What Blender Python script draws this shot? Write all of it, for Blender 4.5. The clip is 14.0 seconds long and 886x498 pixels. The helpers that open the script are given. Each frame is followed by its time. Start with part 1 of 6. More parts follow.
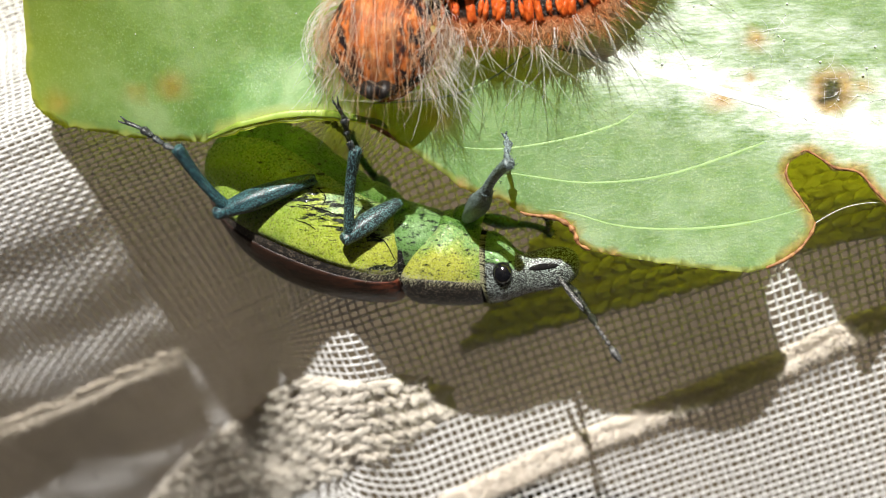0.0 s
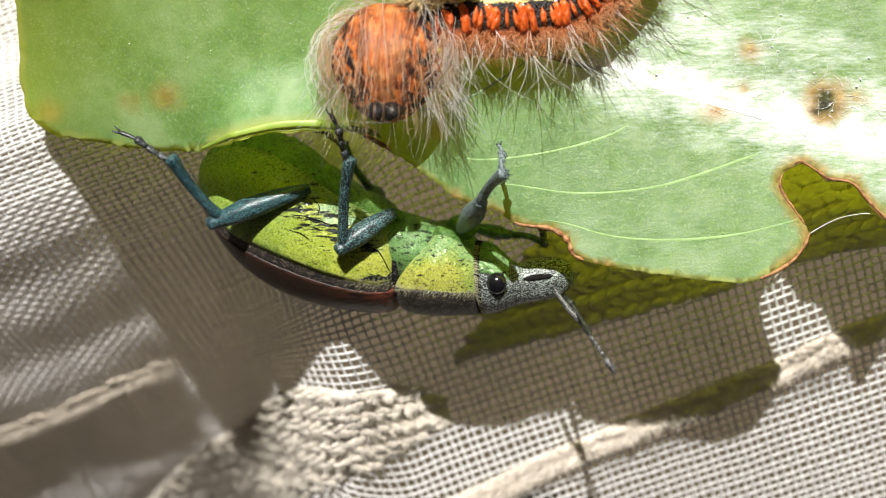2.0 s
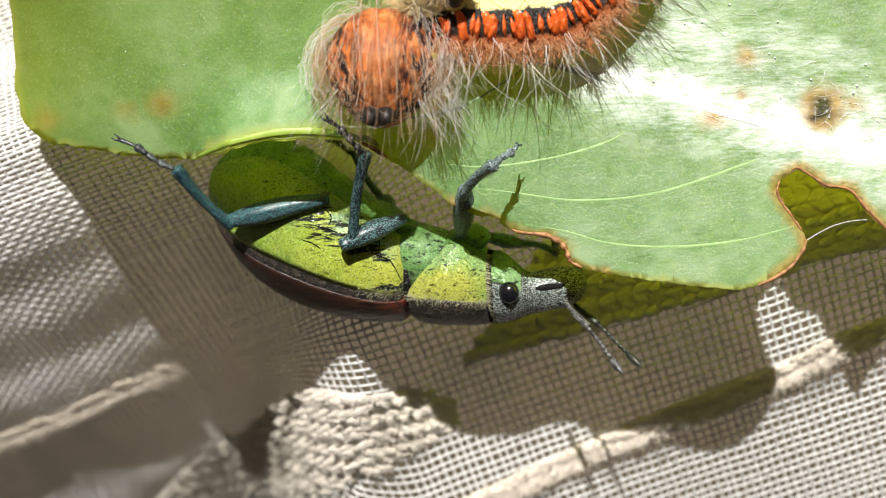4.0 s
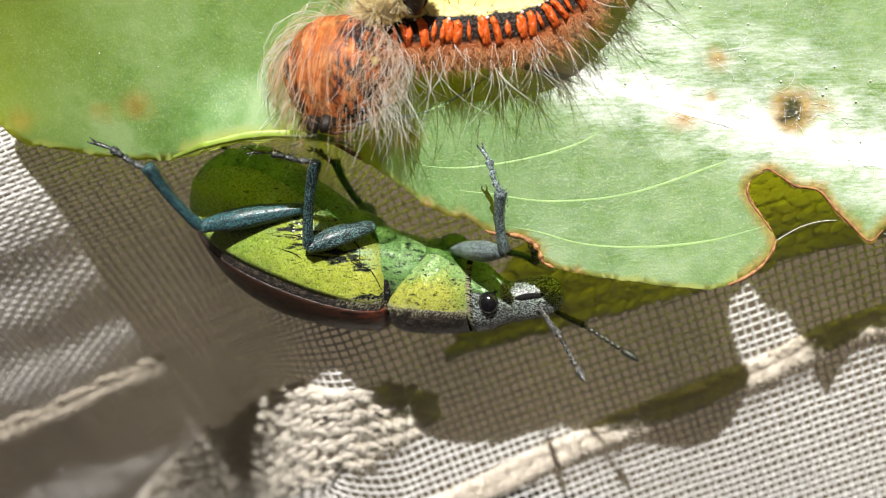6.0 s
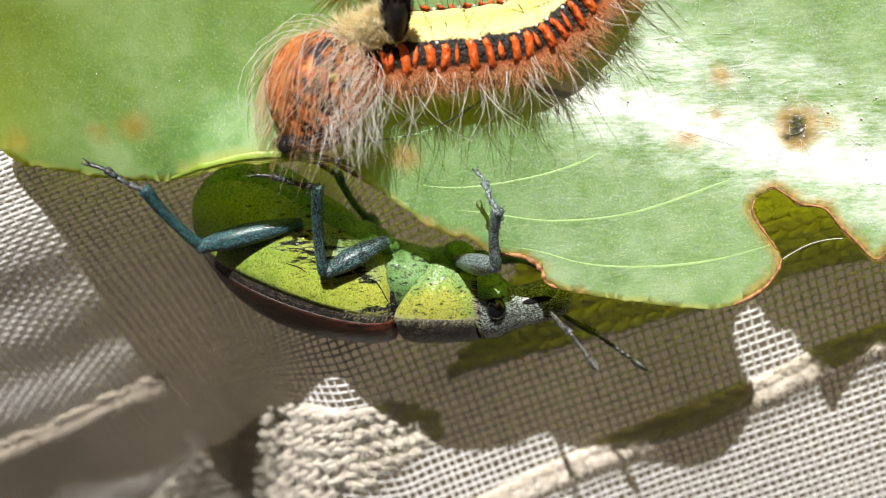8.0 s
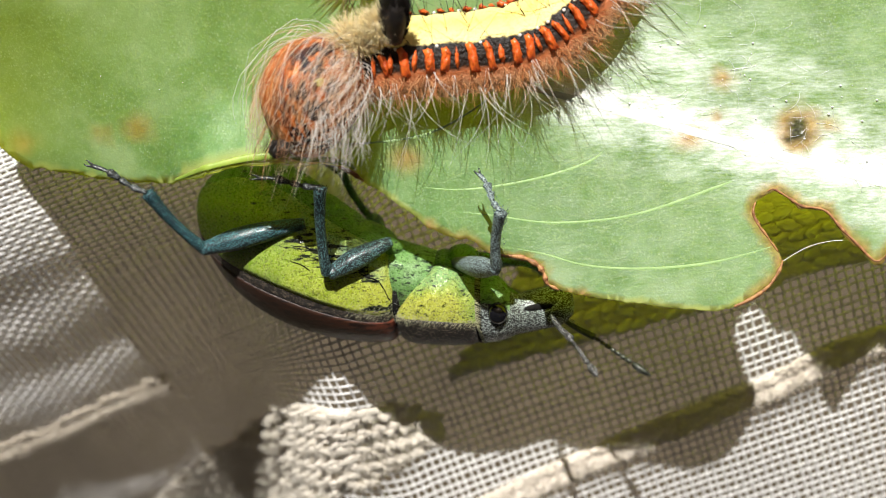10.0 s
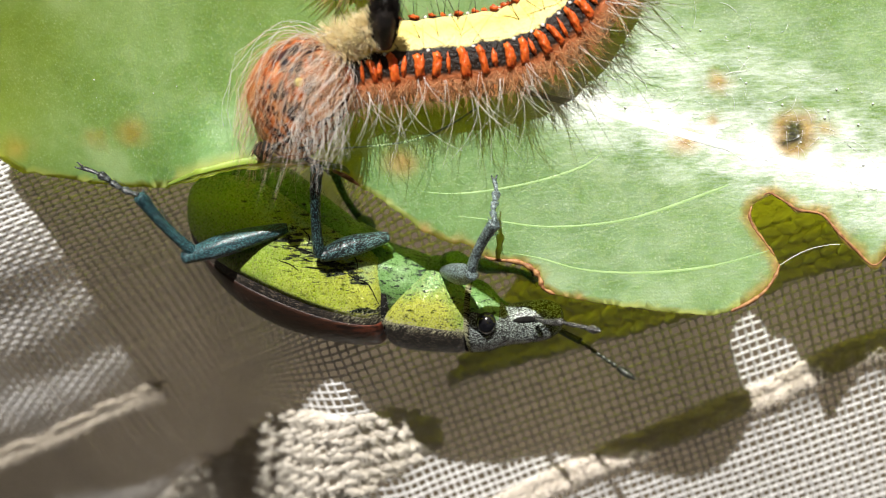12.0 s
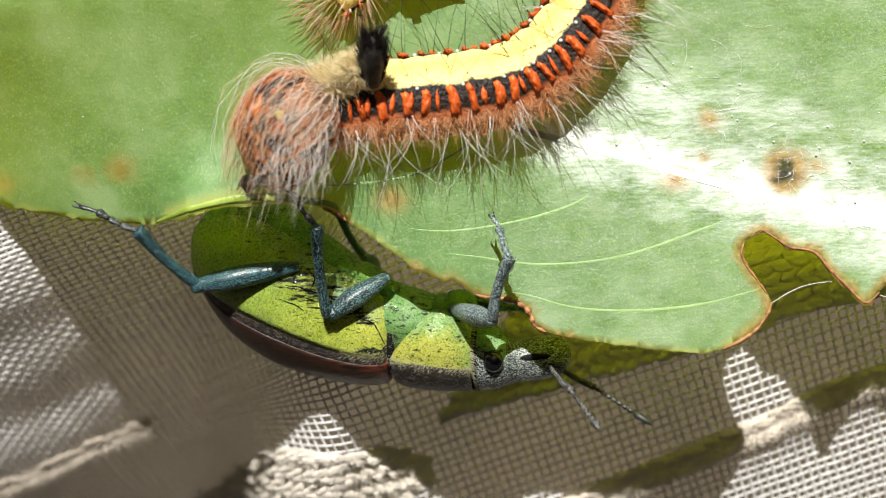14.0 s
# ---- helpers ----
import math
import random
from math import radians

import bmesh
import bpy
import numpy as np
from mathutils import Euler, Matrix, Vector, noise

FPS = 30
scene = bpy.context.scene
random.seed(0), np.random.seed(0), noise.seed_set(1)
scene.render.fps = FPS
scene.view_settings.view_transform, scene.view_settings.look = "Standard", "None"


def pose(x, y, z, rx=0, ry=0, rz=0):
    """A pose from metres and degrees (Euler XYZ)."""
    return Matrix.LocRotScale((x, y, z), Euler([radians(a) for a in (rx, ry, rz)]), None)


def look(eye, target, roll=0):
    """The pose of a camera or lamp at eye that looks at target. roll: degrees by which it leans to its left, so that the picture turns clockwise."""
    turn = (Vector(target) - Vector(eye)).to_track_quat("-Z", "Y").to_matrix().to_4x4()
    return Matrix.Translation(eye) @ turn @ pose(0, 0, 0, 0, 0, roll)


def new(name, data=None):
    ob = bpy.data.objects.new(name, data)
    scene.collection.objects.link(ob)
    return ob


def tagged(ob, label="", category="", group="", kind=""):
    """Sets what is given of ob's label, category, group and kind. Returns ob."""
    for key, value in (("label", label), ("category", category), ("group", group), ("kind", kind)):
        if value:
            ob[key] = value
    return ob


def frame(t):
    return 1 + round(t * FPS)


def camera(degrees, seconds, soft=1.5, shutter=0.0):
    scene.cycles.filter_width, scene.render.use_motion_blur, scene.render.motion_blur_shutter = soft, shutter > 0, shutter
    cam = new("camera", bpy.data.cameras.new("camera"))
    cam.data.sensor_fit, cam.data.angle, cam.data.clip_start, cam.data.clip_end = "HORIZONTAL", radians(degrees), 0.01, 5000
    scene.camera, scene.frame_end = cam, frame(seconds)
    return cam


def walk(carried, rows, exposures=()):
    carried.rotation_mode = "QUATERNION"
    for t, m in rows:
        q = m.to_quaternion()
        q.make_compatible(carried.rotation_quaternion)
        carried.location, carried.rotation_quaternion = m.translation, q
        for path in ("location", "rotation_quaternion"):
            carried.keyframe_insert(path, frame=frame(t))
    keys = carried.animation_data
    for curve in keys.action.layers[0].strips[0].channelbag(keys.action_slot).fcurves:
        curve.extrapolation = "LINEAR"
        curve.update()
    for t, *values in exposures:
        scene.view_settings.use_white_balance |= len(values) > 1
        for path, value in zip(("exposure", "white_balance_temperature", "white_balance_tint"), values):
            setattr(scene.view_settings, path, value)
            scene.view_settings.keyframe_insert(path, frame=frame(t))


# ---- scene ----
FOCUS = 0.0386
cam = camera(40, 14.0, soft=1.0)
cam.data.dof.use_dof = True
cam.data.dof.focus_distance = FOCUS
cam.data.dof.aperture_fstop = 60.0
PATH = [
    (0, pose(-0.000260, -0.000889, 0.038481, 0.129, 1.282, 0.274)),
    (0.5, pose(-0.000428, -0.000817, 0.038493, -0.009, 1.216, 0.178)),
    (1, pose(-0.000418, -0.000878, 0.038517, 0.192, 1.231, 0.304)),
    (1.5, pose(-0.000370, -0.000825, 0.038511, 0.350, 1.141, 0.261)),
    (2, pose(-0.000328, -0.000818, 0.038433, 0.514, 0.911, 0.330)),
    (2.5, pose(-0.000348, -0.000706, 0.038391, 0.573, 1.067, 0.271)),
    (5, pose(-0.000489, -0.000579, 0.038383, 0.597, 0.302, 0.189)),
    (5.5, pose(-0.000345, -0.000255, 0.038655, 0.424, 0.194, 0.212)),
    (6, pose(-0.000111, -0.000154, 0.038680, -0.096, -0.124, 0.086)),
    (6.5, pose(0.000060, -0.000160, 0.038637, -0.363, 0.031, 0.020)),
    (7, pose(0.000000, 0.000000, 0.038500, 0.000, 0.000, 0.000)),
    (7.5, pose(0.000144, 0.000014, 0.038442, 0.188, 0.123, 0.049)),
    (8, pose(-0.000044, 0.000351, 0.038260, 0.119, 0.046, -0.193)),
    (10.5, pose(-0.000078, 0.000260, 0.038436, 0.401, 0.124, -0.145)),
    (11, pose(-0.000155, 0.000022, 0.038378, 0.747, -0.062, -0.169)),
    (11.5, pose(-0.000123, 0.000026, 0.038329, 0.872, -0.024, -0.171)),
    (12, pose(-0.000080, -0.000070, 0.038206, 1.030, -0.130, -0.202)),
    (12.5, pose(-0.000076, -0.000122, 0.038104, 1.212, -0.154, -0.113)),
    (13, pose(-0.000016, -0.000086, 0.037983, 1.344, -0.398, -0.216)),
    (13.5, pose(0.000030, -0.000015, 0.037935, 1.909, -0.338, -0.186)),
    (14, pose(-0.000086, 0.000261, 0.037996, 2.305, -0.576, -0.202)),
]

walk(cam, PATH, exposures=((0, 0.68, 6350, 10), (2.5, 0.68, 6350, 10), (14, 0.65, 6350, 10)))

# ---- light ----
SUN_WAY = Vector((0.12, -0.76, -1.0)).normalized()
world = bpy.data.worlds.new("sky")
scene.world = world
world.use_nodes = True
wn = world.node_tree.nodes
sky = wn.new("ShaderNodeTexSky")
sky.sky_type = "NISHITA"
sky.sun_disc = False
sky.air_density = 0.3
sky.dust_density = 7.0
sky.ozone_density = 0.0
sky.sun_elevation = math.asin(-SUN_WAY.z)
sky.sun_rotation = 0.0
haze = wn.new("ShaderNodeMix")
haze.data_type, haze.blend_type = "RGBA", "MULTIPLY"
haze.inputs[0].default_value = 1.0
haze.inputs[7].default_value = (1.0, 0.87, 0.64, 1.0)
world.node_tree.links.new(sky.outputs[0], haze.inputs[6])
world.node_tree.links.new(haze.outputs[2], wn["Background"].inputs[0])
wn["Background"].inputs[1].default_value = 0.0115
sun = new("sun", bpy.data.lights.new("sun", "SUN"))
sun.data.energy = 5.0
sun.data.angle = radians(0.55)
sun.data.color = (1.0, 0.955, 0.89)
sun.matrix_world = look((0, 0.4, 0.5), Vector((0, 0.4, 0.5)) + SUN_WAY)

MM = 0.001
rng = random.Random(11)


# ---- materials ----
class Shade:
    """A small wrapper round one node material."""

    def __init__(self, name):
        self.m = bpy.data.materials.new(name)
        self.m.use_nodes = True
        self.n = self.m.node_tree.nodes
        self.bsdf = self.n["Principled BSDF"]
        self.out = self.n["Material Output"]
        self.coord = None

    def link(self, a, b):
        self.m.node_tree.links.new(a, b)

    def pos(self):
        if self.coord is None:
            self.coord = self.n.new("ShaderNodeTexCoord").outputs["Object"]
        return self.coord

    def put(self, socket, value):
        if isinstance(value, bpy.types.NodeSocket):
            self.link(value, socket)
        elif isinstance(value, (tuple, list)) and len(value) == 3:
            socket.default_value = (*value, 1.0)
        else:
            socket.default_value = value

    def noise(self, size_mm, detail=4.0, stretch=None, rough=0.55):
        t = self.n.new("ShaderNodeTexNoise")
        t.inputs["Scale"].default_value = 1000.0 / size_mm
        t.inputs["Detail"].default_value = detail
        t.inputs["Roughness"].default_value = rough
        self.link(self.stretched(stretch), t.inputs["Vector"])
        return t.outputs["Fac"]

    def stretched(self, stretch):
        if not stretch:
            return self.pos()
        mp = self.n.new("ShaderNodeMapping")
        mp.inputs["Scale"].default_value = stretch[:3]
        if len(stretch) > 3:
            mp.inputs["Rotation"].default_value = (0, 0, radians(stretch[3]))
        self.link(self.pos(), mp.inputs["Vector"])
        return mp.outputs[0]

    def cells(self, size_mm, out="Distance", feature="F1", stretch=None):
        t = self.n.new("ShaderNodeTexVoronoi")
        t.feature = feature
        t.inputs["Scale"].default_value = 1000.0 / size_mm
        self.link(self.stretched(stretch), t.inputs["Vector"])
        return t.outputs[out]

    def attr(self, name):
        a = self.n.new("ShaderNodeAttribute")
        a.attribute_name = name
        return a.outputs["Fac"]

    def ramp(self, fac, stops, smooth=True):
        r = self.n.new("ShaderNodeValToRGB")
        r.color_ramp.interpolation = "LINEAR" if smooth else "CONSTANT"
        while len(r.color_ramp.elements) < len(stops):
            r.color_ramp.elements.new(0.5)
        for e, (p, c) in zip(r.color_ramp.elements, stops):
            e.position = p
            e.color = (c, c, c, 1) if not isinstance(c, tuple) else (*c, 1)
        self.put(r.inputs[0], fac)
        return r.outputs[0]

    def mix(self, fac, a, b, kind="MIX"):
        x = self.n.new("ShaderNodeMix")
        x.data_type = "RGBA"
        x.blend_type = kind
        self.put(x.inputs[0], fac)
        self.put(x.inputs[6], a)
        self.put(x.inputs[7], b)
        return x.outputs[2]

    def math(self, op, a, b=0.0):
        x = self.n.new("ShaderNodeMath")
        x.operation = op
        self.put(x.inputs[0], a)
        self.put(x.inputs[1], b)
        return x.outputs[0]

    def bump(self, height, depth_mm, strength=1.0):
        b = self.n.new("ShaderNodeBump")
        b.inputs["Distance"].default_value = depth_mm * MM
        b.inputs["Strength"].default_value = strength
        self.link(height, b.inputs["Height"])
        self.link(b.outputs[0], self.bsdf.inputs["Normal"])
        return b.outputs[0]

    def done(self, color, rough=0.5, metal=0.0, spec=0.5):
        self.put(self.bsdf.inputs["Base Color"], color)
        self.put(self.bsdf.inputs["Roughness"], rough)
        self.put(self.bsdf.inputs["Metallic"], metal)
        self.put(self.bsdf.inputs["Specular IOR Level"], spec)
        return self.m

    def translucent(self, color, amount):
        t = self.n.new("ShaderNodeBsdfTranslucent")
        self.put(t.inputs[0], color)
        x = self.n.new("ShaderNodeMixShader")
        self.put(x.inputs[0], amount)
        self.link(self.bsdf.outputs[0], x.inputs[1])
        self.link(t.outputs[0], x.inputs[2])
        self.link(x.outputs[0], self.out.inputs[0])
        return self.m

    def clear(self, amount):
        t = self.n.new("ShaderNodeBsdfTransparent")
        x = self.n.new("ShaderNodeMixShader")
        x.inputs[0].default_value = amount
        self.link(self.bsdf.outputs[0], x.inputs[1])
        self.link(t.outputs[0], x.inputs[2])
        self.link(x.outputs[0], self.out.inputs[0])
        return self.m


def leaf_material():
    s = Shade("leaf_green")
    tone = s.ramp(s.noise(2.2, 7, None, 0.66), [(0.32, (0.085, 0.25, 0.075)), (0.50, (0.215, 0.45, 0.17)), (0.68, (0.47, 0.70, 0.37))])
    tone = s.mix(s.math("MULTIPLY", s.ramp(s.noise(7.0, 3), [(0.38, 1.0), (0.66, 0.0)]), 0.50), tone, (0.10, 0.26, 0.075))
    net = s.ramp(s.cells(0.55, "Distance", "DISTANCE_TO_EDGE"), [(0.0, 1.0), (0.09, 0.0)])
    tone = s.mix(s.math("MULTIPLY", net, 0.28), tone, (0.36, 0.50, 0.24))
    fine = s.noise(0.07, 3)
    tone = s.mix(s.math("MULTIPLY", s.ramp(fine, [(0.52, 0.0), (0.66, 1.0)]), 0.36), tone, (0.56, 0.76, 0.42))
    pore = s.ramp(s.cells(0.13), [(0.16, 1.0), (0.28, 0.0)])
    tone = s.mix(s.math("MULTIPLY", pore, s.ramp(s.noise(0.8, 4), [(0.45, 0.0), (0.62, 0.5)])), tone, (0.72, 0.84, 0.58))
    tone = s.mix(0.10, tone, (0.03, 0.10, 0.02))
    # silky wisps and the sun's glare near the midrib, both put into the colour
    wisps = s.mix(0.4, s.ramp(s.noise(1.5, 7, (0.7, 1.6, 1, -20), 0.70), [(0.38, 0.0), (0.66, 1.0)]), s.ramp(s.noise(0.16, 6, (0.35, 2.0, 1, -38), 0.7), [(0.40, 0.0), (0.66, 1.0)]))
    felt_glare = s.math("MINIMUM", s.math("ADD", s.math("MULTIPLY", s.math("MULTIPLY", s.attr("felt_glare"), 0.88), wisps), s.math("MULTIPLY", s.math("MULTIPLY", s.attr("silk"), s.ramp(s.noise(0.9, 5), [(0.35, 0.35), (0.6, 1.0)])), 0.75)), 1.0)
    tone = s.mix(felt_glare, tone, (0.92, 0.96, 0.93))
    blot = s.math("MULTIPLY", s.attr("blot"), s.ramp(s.noise(0.5, 4), [(0.3, 0.65), (0.55, 1.0)]))
    tone = s.mix(blot, tone, s.ramp(s.noise(0.35, 3), [(0.4, (0.40, 0.22, 0.07)), (0.6, (0.56, 0.38, 0.15))]))
    # the hole's shade and the glints inside it are painted on
    tone = s.mix(s.attr("pit_shade"), tone, s.ramp(s.noise(0.14, 4), [(0.45, (0.020, 0.018, 0.016)), (0.60, (0.10, 0.095, 0.085)), (0.68, (0.55, 0.55, 0.52))]))
    rim = s.attr("rim")
    tone = s.mix(s.ramp(rim, [(0.20, 0.0), (0.70, 0.85)]), tone, (0.50, 0.54, 0.16))
    scorch = s.math("MULTIPLY", s.attr("scorch"), s.ramp(s.noise(0.3, 4), [(0.3, 0.55), (0.55, 1.0)]))
    tone = s.mix(scorch, tone, s.ramp(s.noise(0.22, 3), [(0.35, (0.16, 0.07, 0.025)), (0.6, (0.50, 0.27, 0.11))]))
    h = s.math("ADD", s.math("MULTIPLY", net, -0.14), s.math("MULTIPLY", fine, 0.8))
    s.bump(h, 0.026, 0.9)
    s.done(tone, s.ramp(s.noise(1.2, 3), [(0.3, 0.34), (0.7, 0.52)]), 0, 0.45)
    return s.translucent(s.mix(0.85, tone, (0.90, 0.98, 0.14)), s.math("SUBTRACT", 0.54, s.math("MULTIPLY", felt_glare, 0.44)))


def underside_material():
    """The pale, thin underside, through which the sun glows yellow-green."""
    s = Shade("leaf_underside")
    tone = s.ramp(s.noise(1.6, 5), [(0.3, (0.20, 0.32, 0.10)), (0.7, (0.30, 0.42, 0.16))])
    s.bump(s.cells(0.42, "Distance", "DISTANCE_TO_EDGE"), 0.02, 0.5)
    s.done(tone, 0.55)
    return s.translucent((0.97, 1.0, 0.10), 0.92)


def vein_material():
    s = Shade("vein_pale")
    tone = s.ramp(s.noise(0.6, 3), [(0.3, (0.24, 0.38, 0.13)), (0.7, (0.34, 0.49, 0.20))])
    s.bump(s.noise(0.08, 2), 0.02, 0.6)
    return s.done(tone, 0.45)


def midrib_material():
    """Pale rib, whitened by glare painted in together with the silk that lies over it."""
    s = Shade("midrib_pale")
    tone = s.ramp(s.noise(0.8, 4), [(0.3, (0.17, 0.28, 0.11)), (0.7, (0.26, 0.38, 0.18))])
    silk = s.math("MULTIPLY", s.attr("felt_glare"), s.ramp(s.noise(0.6, 5), [(0.35, 0.70), (0.65, 0.98)]))
    tone = s.mix(silk, tone, (0.90, 0.91, 0.88))
    s.bump(s.noise(0.1, 3), 0.02, 0.6)
    return s.done(tone, 0.5)


def scales(s, tone, pale, speck, flecks, rough=(0.26, 0.55), metal=0.08):
    """Overlapping shiny scales over the given tone: grain from scale to scale, dark skin between them, bare flecks."""
    flake = s.cells(0.046, "Color")
    grain = s.n.new("ShaderNodeSeparateColor")
    s.link(flake, grain.inputs[0])
    tone = s.mix(s.math("MULTIPLY", grain.outputs[0], 0.42), tone, pale)
    tone = s.mix(s.ramp(grain.outputs[1], [(0.86, 0.0), (0.90, 0.45)]), tone, speck)
    tone = s.mix(flecks, tone, speck)
    gap = s.ramp(s.cells(0.046, "Distance", "DISTANCE_TO_EDGE"), [(0.0, 0.0), (0.16, 1.0)])
    tone = s.mix(s.math("MULTIPLY", s.math("SUBTRACT", 1.0, gap), 0.26), tone, speck)
    s.bump(s.math("ADD", gap, s.math("MULTIPLY", s.noise(0.8, 3), 7.0)), 0.028, 1.0)
    return s.done(tone, s.ramp(grain.outputs[2], [(0.2, rough[0]), (0.8, rough[1])]), metal, 0.6)


def scale_material(name, low, mid, high, speck, dark=0.35, metal=0.10):
    """Plainly scaled skin, as on belly and cheeks."""
    s = Shade(name)
    tone = s.ramp(s.noise(1.1, 5), [(0.32, low), (0.5, mid), (0.68, high)])
    return scales(s, tone, high, speck, s.ramp(s.noise(0.30, 6, (1.0, 2.2, 1.0, -18), 0.68), [(dark, 1.0), (dark + 0.07, 0.0)]), metal=metal)


def flank_material():
    """Yellow lower down and towards the waist, lime at the tail, with mint patches and black flecks along the middle."""
    s = Shade("scales_flank")
    warm, edge = s.attr("warm"), s.attr("edge")
    patchy = s.math("MULTIPLY", s.math("SUBTRACT", s.noise(0.8, 5), 0.5), 0.7)
    tone = s.ramp(s.math("ADD", warm, patchy), [(0.15, (0.24, 0.45, 0.012)), (0.50, (0.43, 0.59, 0.02)), (0.85, (0.60, 0.67, 0.045))])
    middle = s.ramp(warm, [(0.22, 0.0), (0.45, 1.0), (0.80, 1.0), (0.90, 0.35)])
    upper = s.ramp(s.math("ADD", edge, s.math("MULTIPLY", patchy, 0.5)), [(0.30, 1.0), (0.62, 0.0)])
    mint = s.math("MULTIPLY", s.math("MULTIPLY", middle, upper), s.ramp(s.noise(0.55, 4, (0.7, 1.3, 1.0)), [(0.42, 0.0), (0.58, 0.95)]))
    tone = s.mix(mint, tone, (0.42, 0.72, 0.52))
    tone = s.mix(s.ramp(s.math("ADD", edge, s.math("MULTIPLY", patchy, 0.3)), [(0.10, 0.85), (0.30, 0.0)]), tone, (0.13, 0.30, 0.06))
    streak = s.noise(0.34, 6, (0.6, 2.6, 1.0, -16), 0.66)
    belt = s.math("MULTIPLY", middle, s.ramp(edge, [(0.20, 0.4), (0.45, 1.0), (0.70, 0.30), (0.82, 0.0)]))
    corner = s.math("MULTIPLY", s.ramp(warm, [(0.70, 0.0), (0.86, 1.0)]), s.ramp(edge, [(0.74, 0.0), (0.90, 1.0)]))
    limit = s.math("ADD", s.math("ADD", 0.31, s.math("MULTIPLY", belt, 0.205)), s.math("MULTIPLY", corner, 0.24))
    flecks = s.ramp(s.math("SUBTRACT", streak, limit), [(0.0, 1.0), (0.05, 0.0)])
    return scales(s, tone, (0.80, 0.82, 0.30), (0.010, 0.016, 0.008), flecks)


def thorax_material():
    """Golden yellow below, mint along the ridge, greener in front."""
    s = Shade("scales_thorax")
    patchy = s.math("MULTIPLY", s.math("SUBTRACT", s.noise(0.6, 5), 0.5), 0.8)
    warm = s.math("ADD", s.attr("warm"), patchy)
    tone = s.ramp(warm, [(0.10, (0.24, 0.50, 0.16)), (0.40, (0.34, 0.50, 0.045)), (0.75, (0.60, 0.64, 0.055))])
    flecks = s.ramp(s.noise(0.22, 5, (1.0, 1.6, 1.0, -14), 0.66), [(0.36, 1.0), (0.43, 0.0)])
    return scales(s, tone, (0.80, 0.82, 0.34), (0.012, 0.020, 0.008), flecks)


def elytron_material():
    """Dark russet shell with black streaks, redder towards the waist."""
    s = Shade("shell_russet")
    red = s.ramp(s.math("ADD", s.attr("warm"), s.math("MULTIPLY", s.math("SUBTRACT", s.noise(0.9, 4), 0.5), 0.4)),
                 [(0.40, (0.030, 0.014, 0.009)), (0.80, (0.075, 0.028, 0.016)), (1.0, (0.34, 0.080, 0.042))])
    streak = s.ramp(s.noise(0.30, 5, (0.45, 2.4, 1.0, -12), 0.62), [(0.40, 0.85), (0.50, 0.0)])
    tone = s.mix(streak, red, (0.010, 0.007, 0.006))
    s.bump(s.noise(0.12, 4), 0.03, 0.8)
    return s.done(tone, 0.42, 0.0, 0.45)


def bristle_material(name, base, scale_color, amount=0.5, rough=0.42):
    """Dark shell with pale lying scales, as on legs and snout."""
    s = Shade(name)
    lie = (0.55, 1.25, 1.25)
    fl = s.cells(0.032, "Distance", "F1", lie)
    pick = s.n.new("ShaderNodeSeparateColor")
    s.link(s.cells(0.032, "Color", "F1", lie), pick.inputs[0])
    patch = s.math("MULTIPLY", s.math("SUBTRACT", s.noise(0.35, 4), 0.5), 0.9)
    on = s.math("MULTIPLY", s.ramp(fl, [(0.40, 1.0), (0.62, 0.0)]), s.ramp(s.math("ADD", pick.outputs[0], patch), [(1 - amount, 0.0), (1.08 - amount, 1.0)]))
    tint = s.mix(pick.outputs[1], tuple(c * 0.75 for c in scale_color), tuple(min(1.0, c * 1.35) for c in scale_color))
    tone = s.mix(on, base, tint)
    s.bump(s.math("ADD", on, s.noise(0.12, 3)), 0.018, 0.8)
    return s.done(tone, rough, 0.05, 0.7)


def plain(name, a, b, size, rough=0.5, bump=0.02, metal=0.0, spec=0.5):
    s = Shade(name)
    t = s.noise(size, 5)
    s.bump(t, bump, 0.7)
    return s.done(s.ramp(t, [(0.32, a), (0.68, b)]), rough, metal, spec)


def hair_material(name, a, b, rough=0.35, thin=0.32):
    s = Shade(name)
    geo = s.n.new("ShaderNodeNewGeometry")
    s.done(s.ramp(geo.outputs["Random Per Island"], [(0.1, a), (0.9, b)]), rough, 0, 0.6)
    s.translucent(tuple(min(1.0, c * 1.05) for c in b), 0.55)
    glass, x = s.n.new("ShaderNodeBsdfTransparent"), s.n.new("ShaderNodeMixShader")
    x.inputs[0].default_value = thin
    s.link(s.out.inputs[0].links[0].from_socket, x.inputs[1])
    s.link(glass.outputs[0], x.inputs[2])
    s.link(x.outputs[0], s.out.inputs[0])
    return s.m


def caterpillar_material():
    s = Shade("caterpillar_skin")
    a = s.math("ADD", s.attr("turn"), s.math("MULTIPLY", s.math("SUBTRACT", s.noise(0.35, 4), 0.5), 0.10))
    yellow = (0.90, 0.70, 0.16)
    tone = s.ramp(a, [(0.0, yellow), (0.150, (0.90, 0.76, 0.30)), (0.168, (0.012, 0.009, 0.007)), (0.36, (0.02, 0.012, 0.008)),
                      (0.40, (0.40, 0.12, 0.04)), (0.47, (0.50, 0.23, 0.11)), (0.58, (0.52, 0.34, 0.20))])
    s.bump(s.noise(0.12, 4), 0.08, 1.0)
    return s.done(tone, 0.42, 0, 0.3)


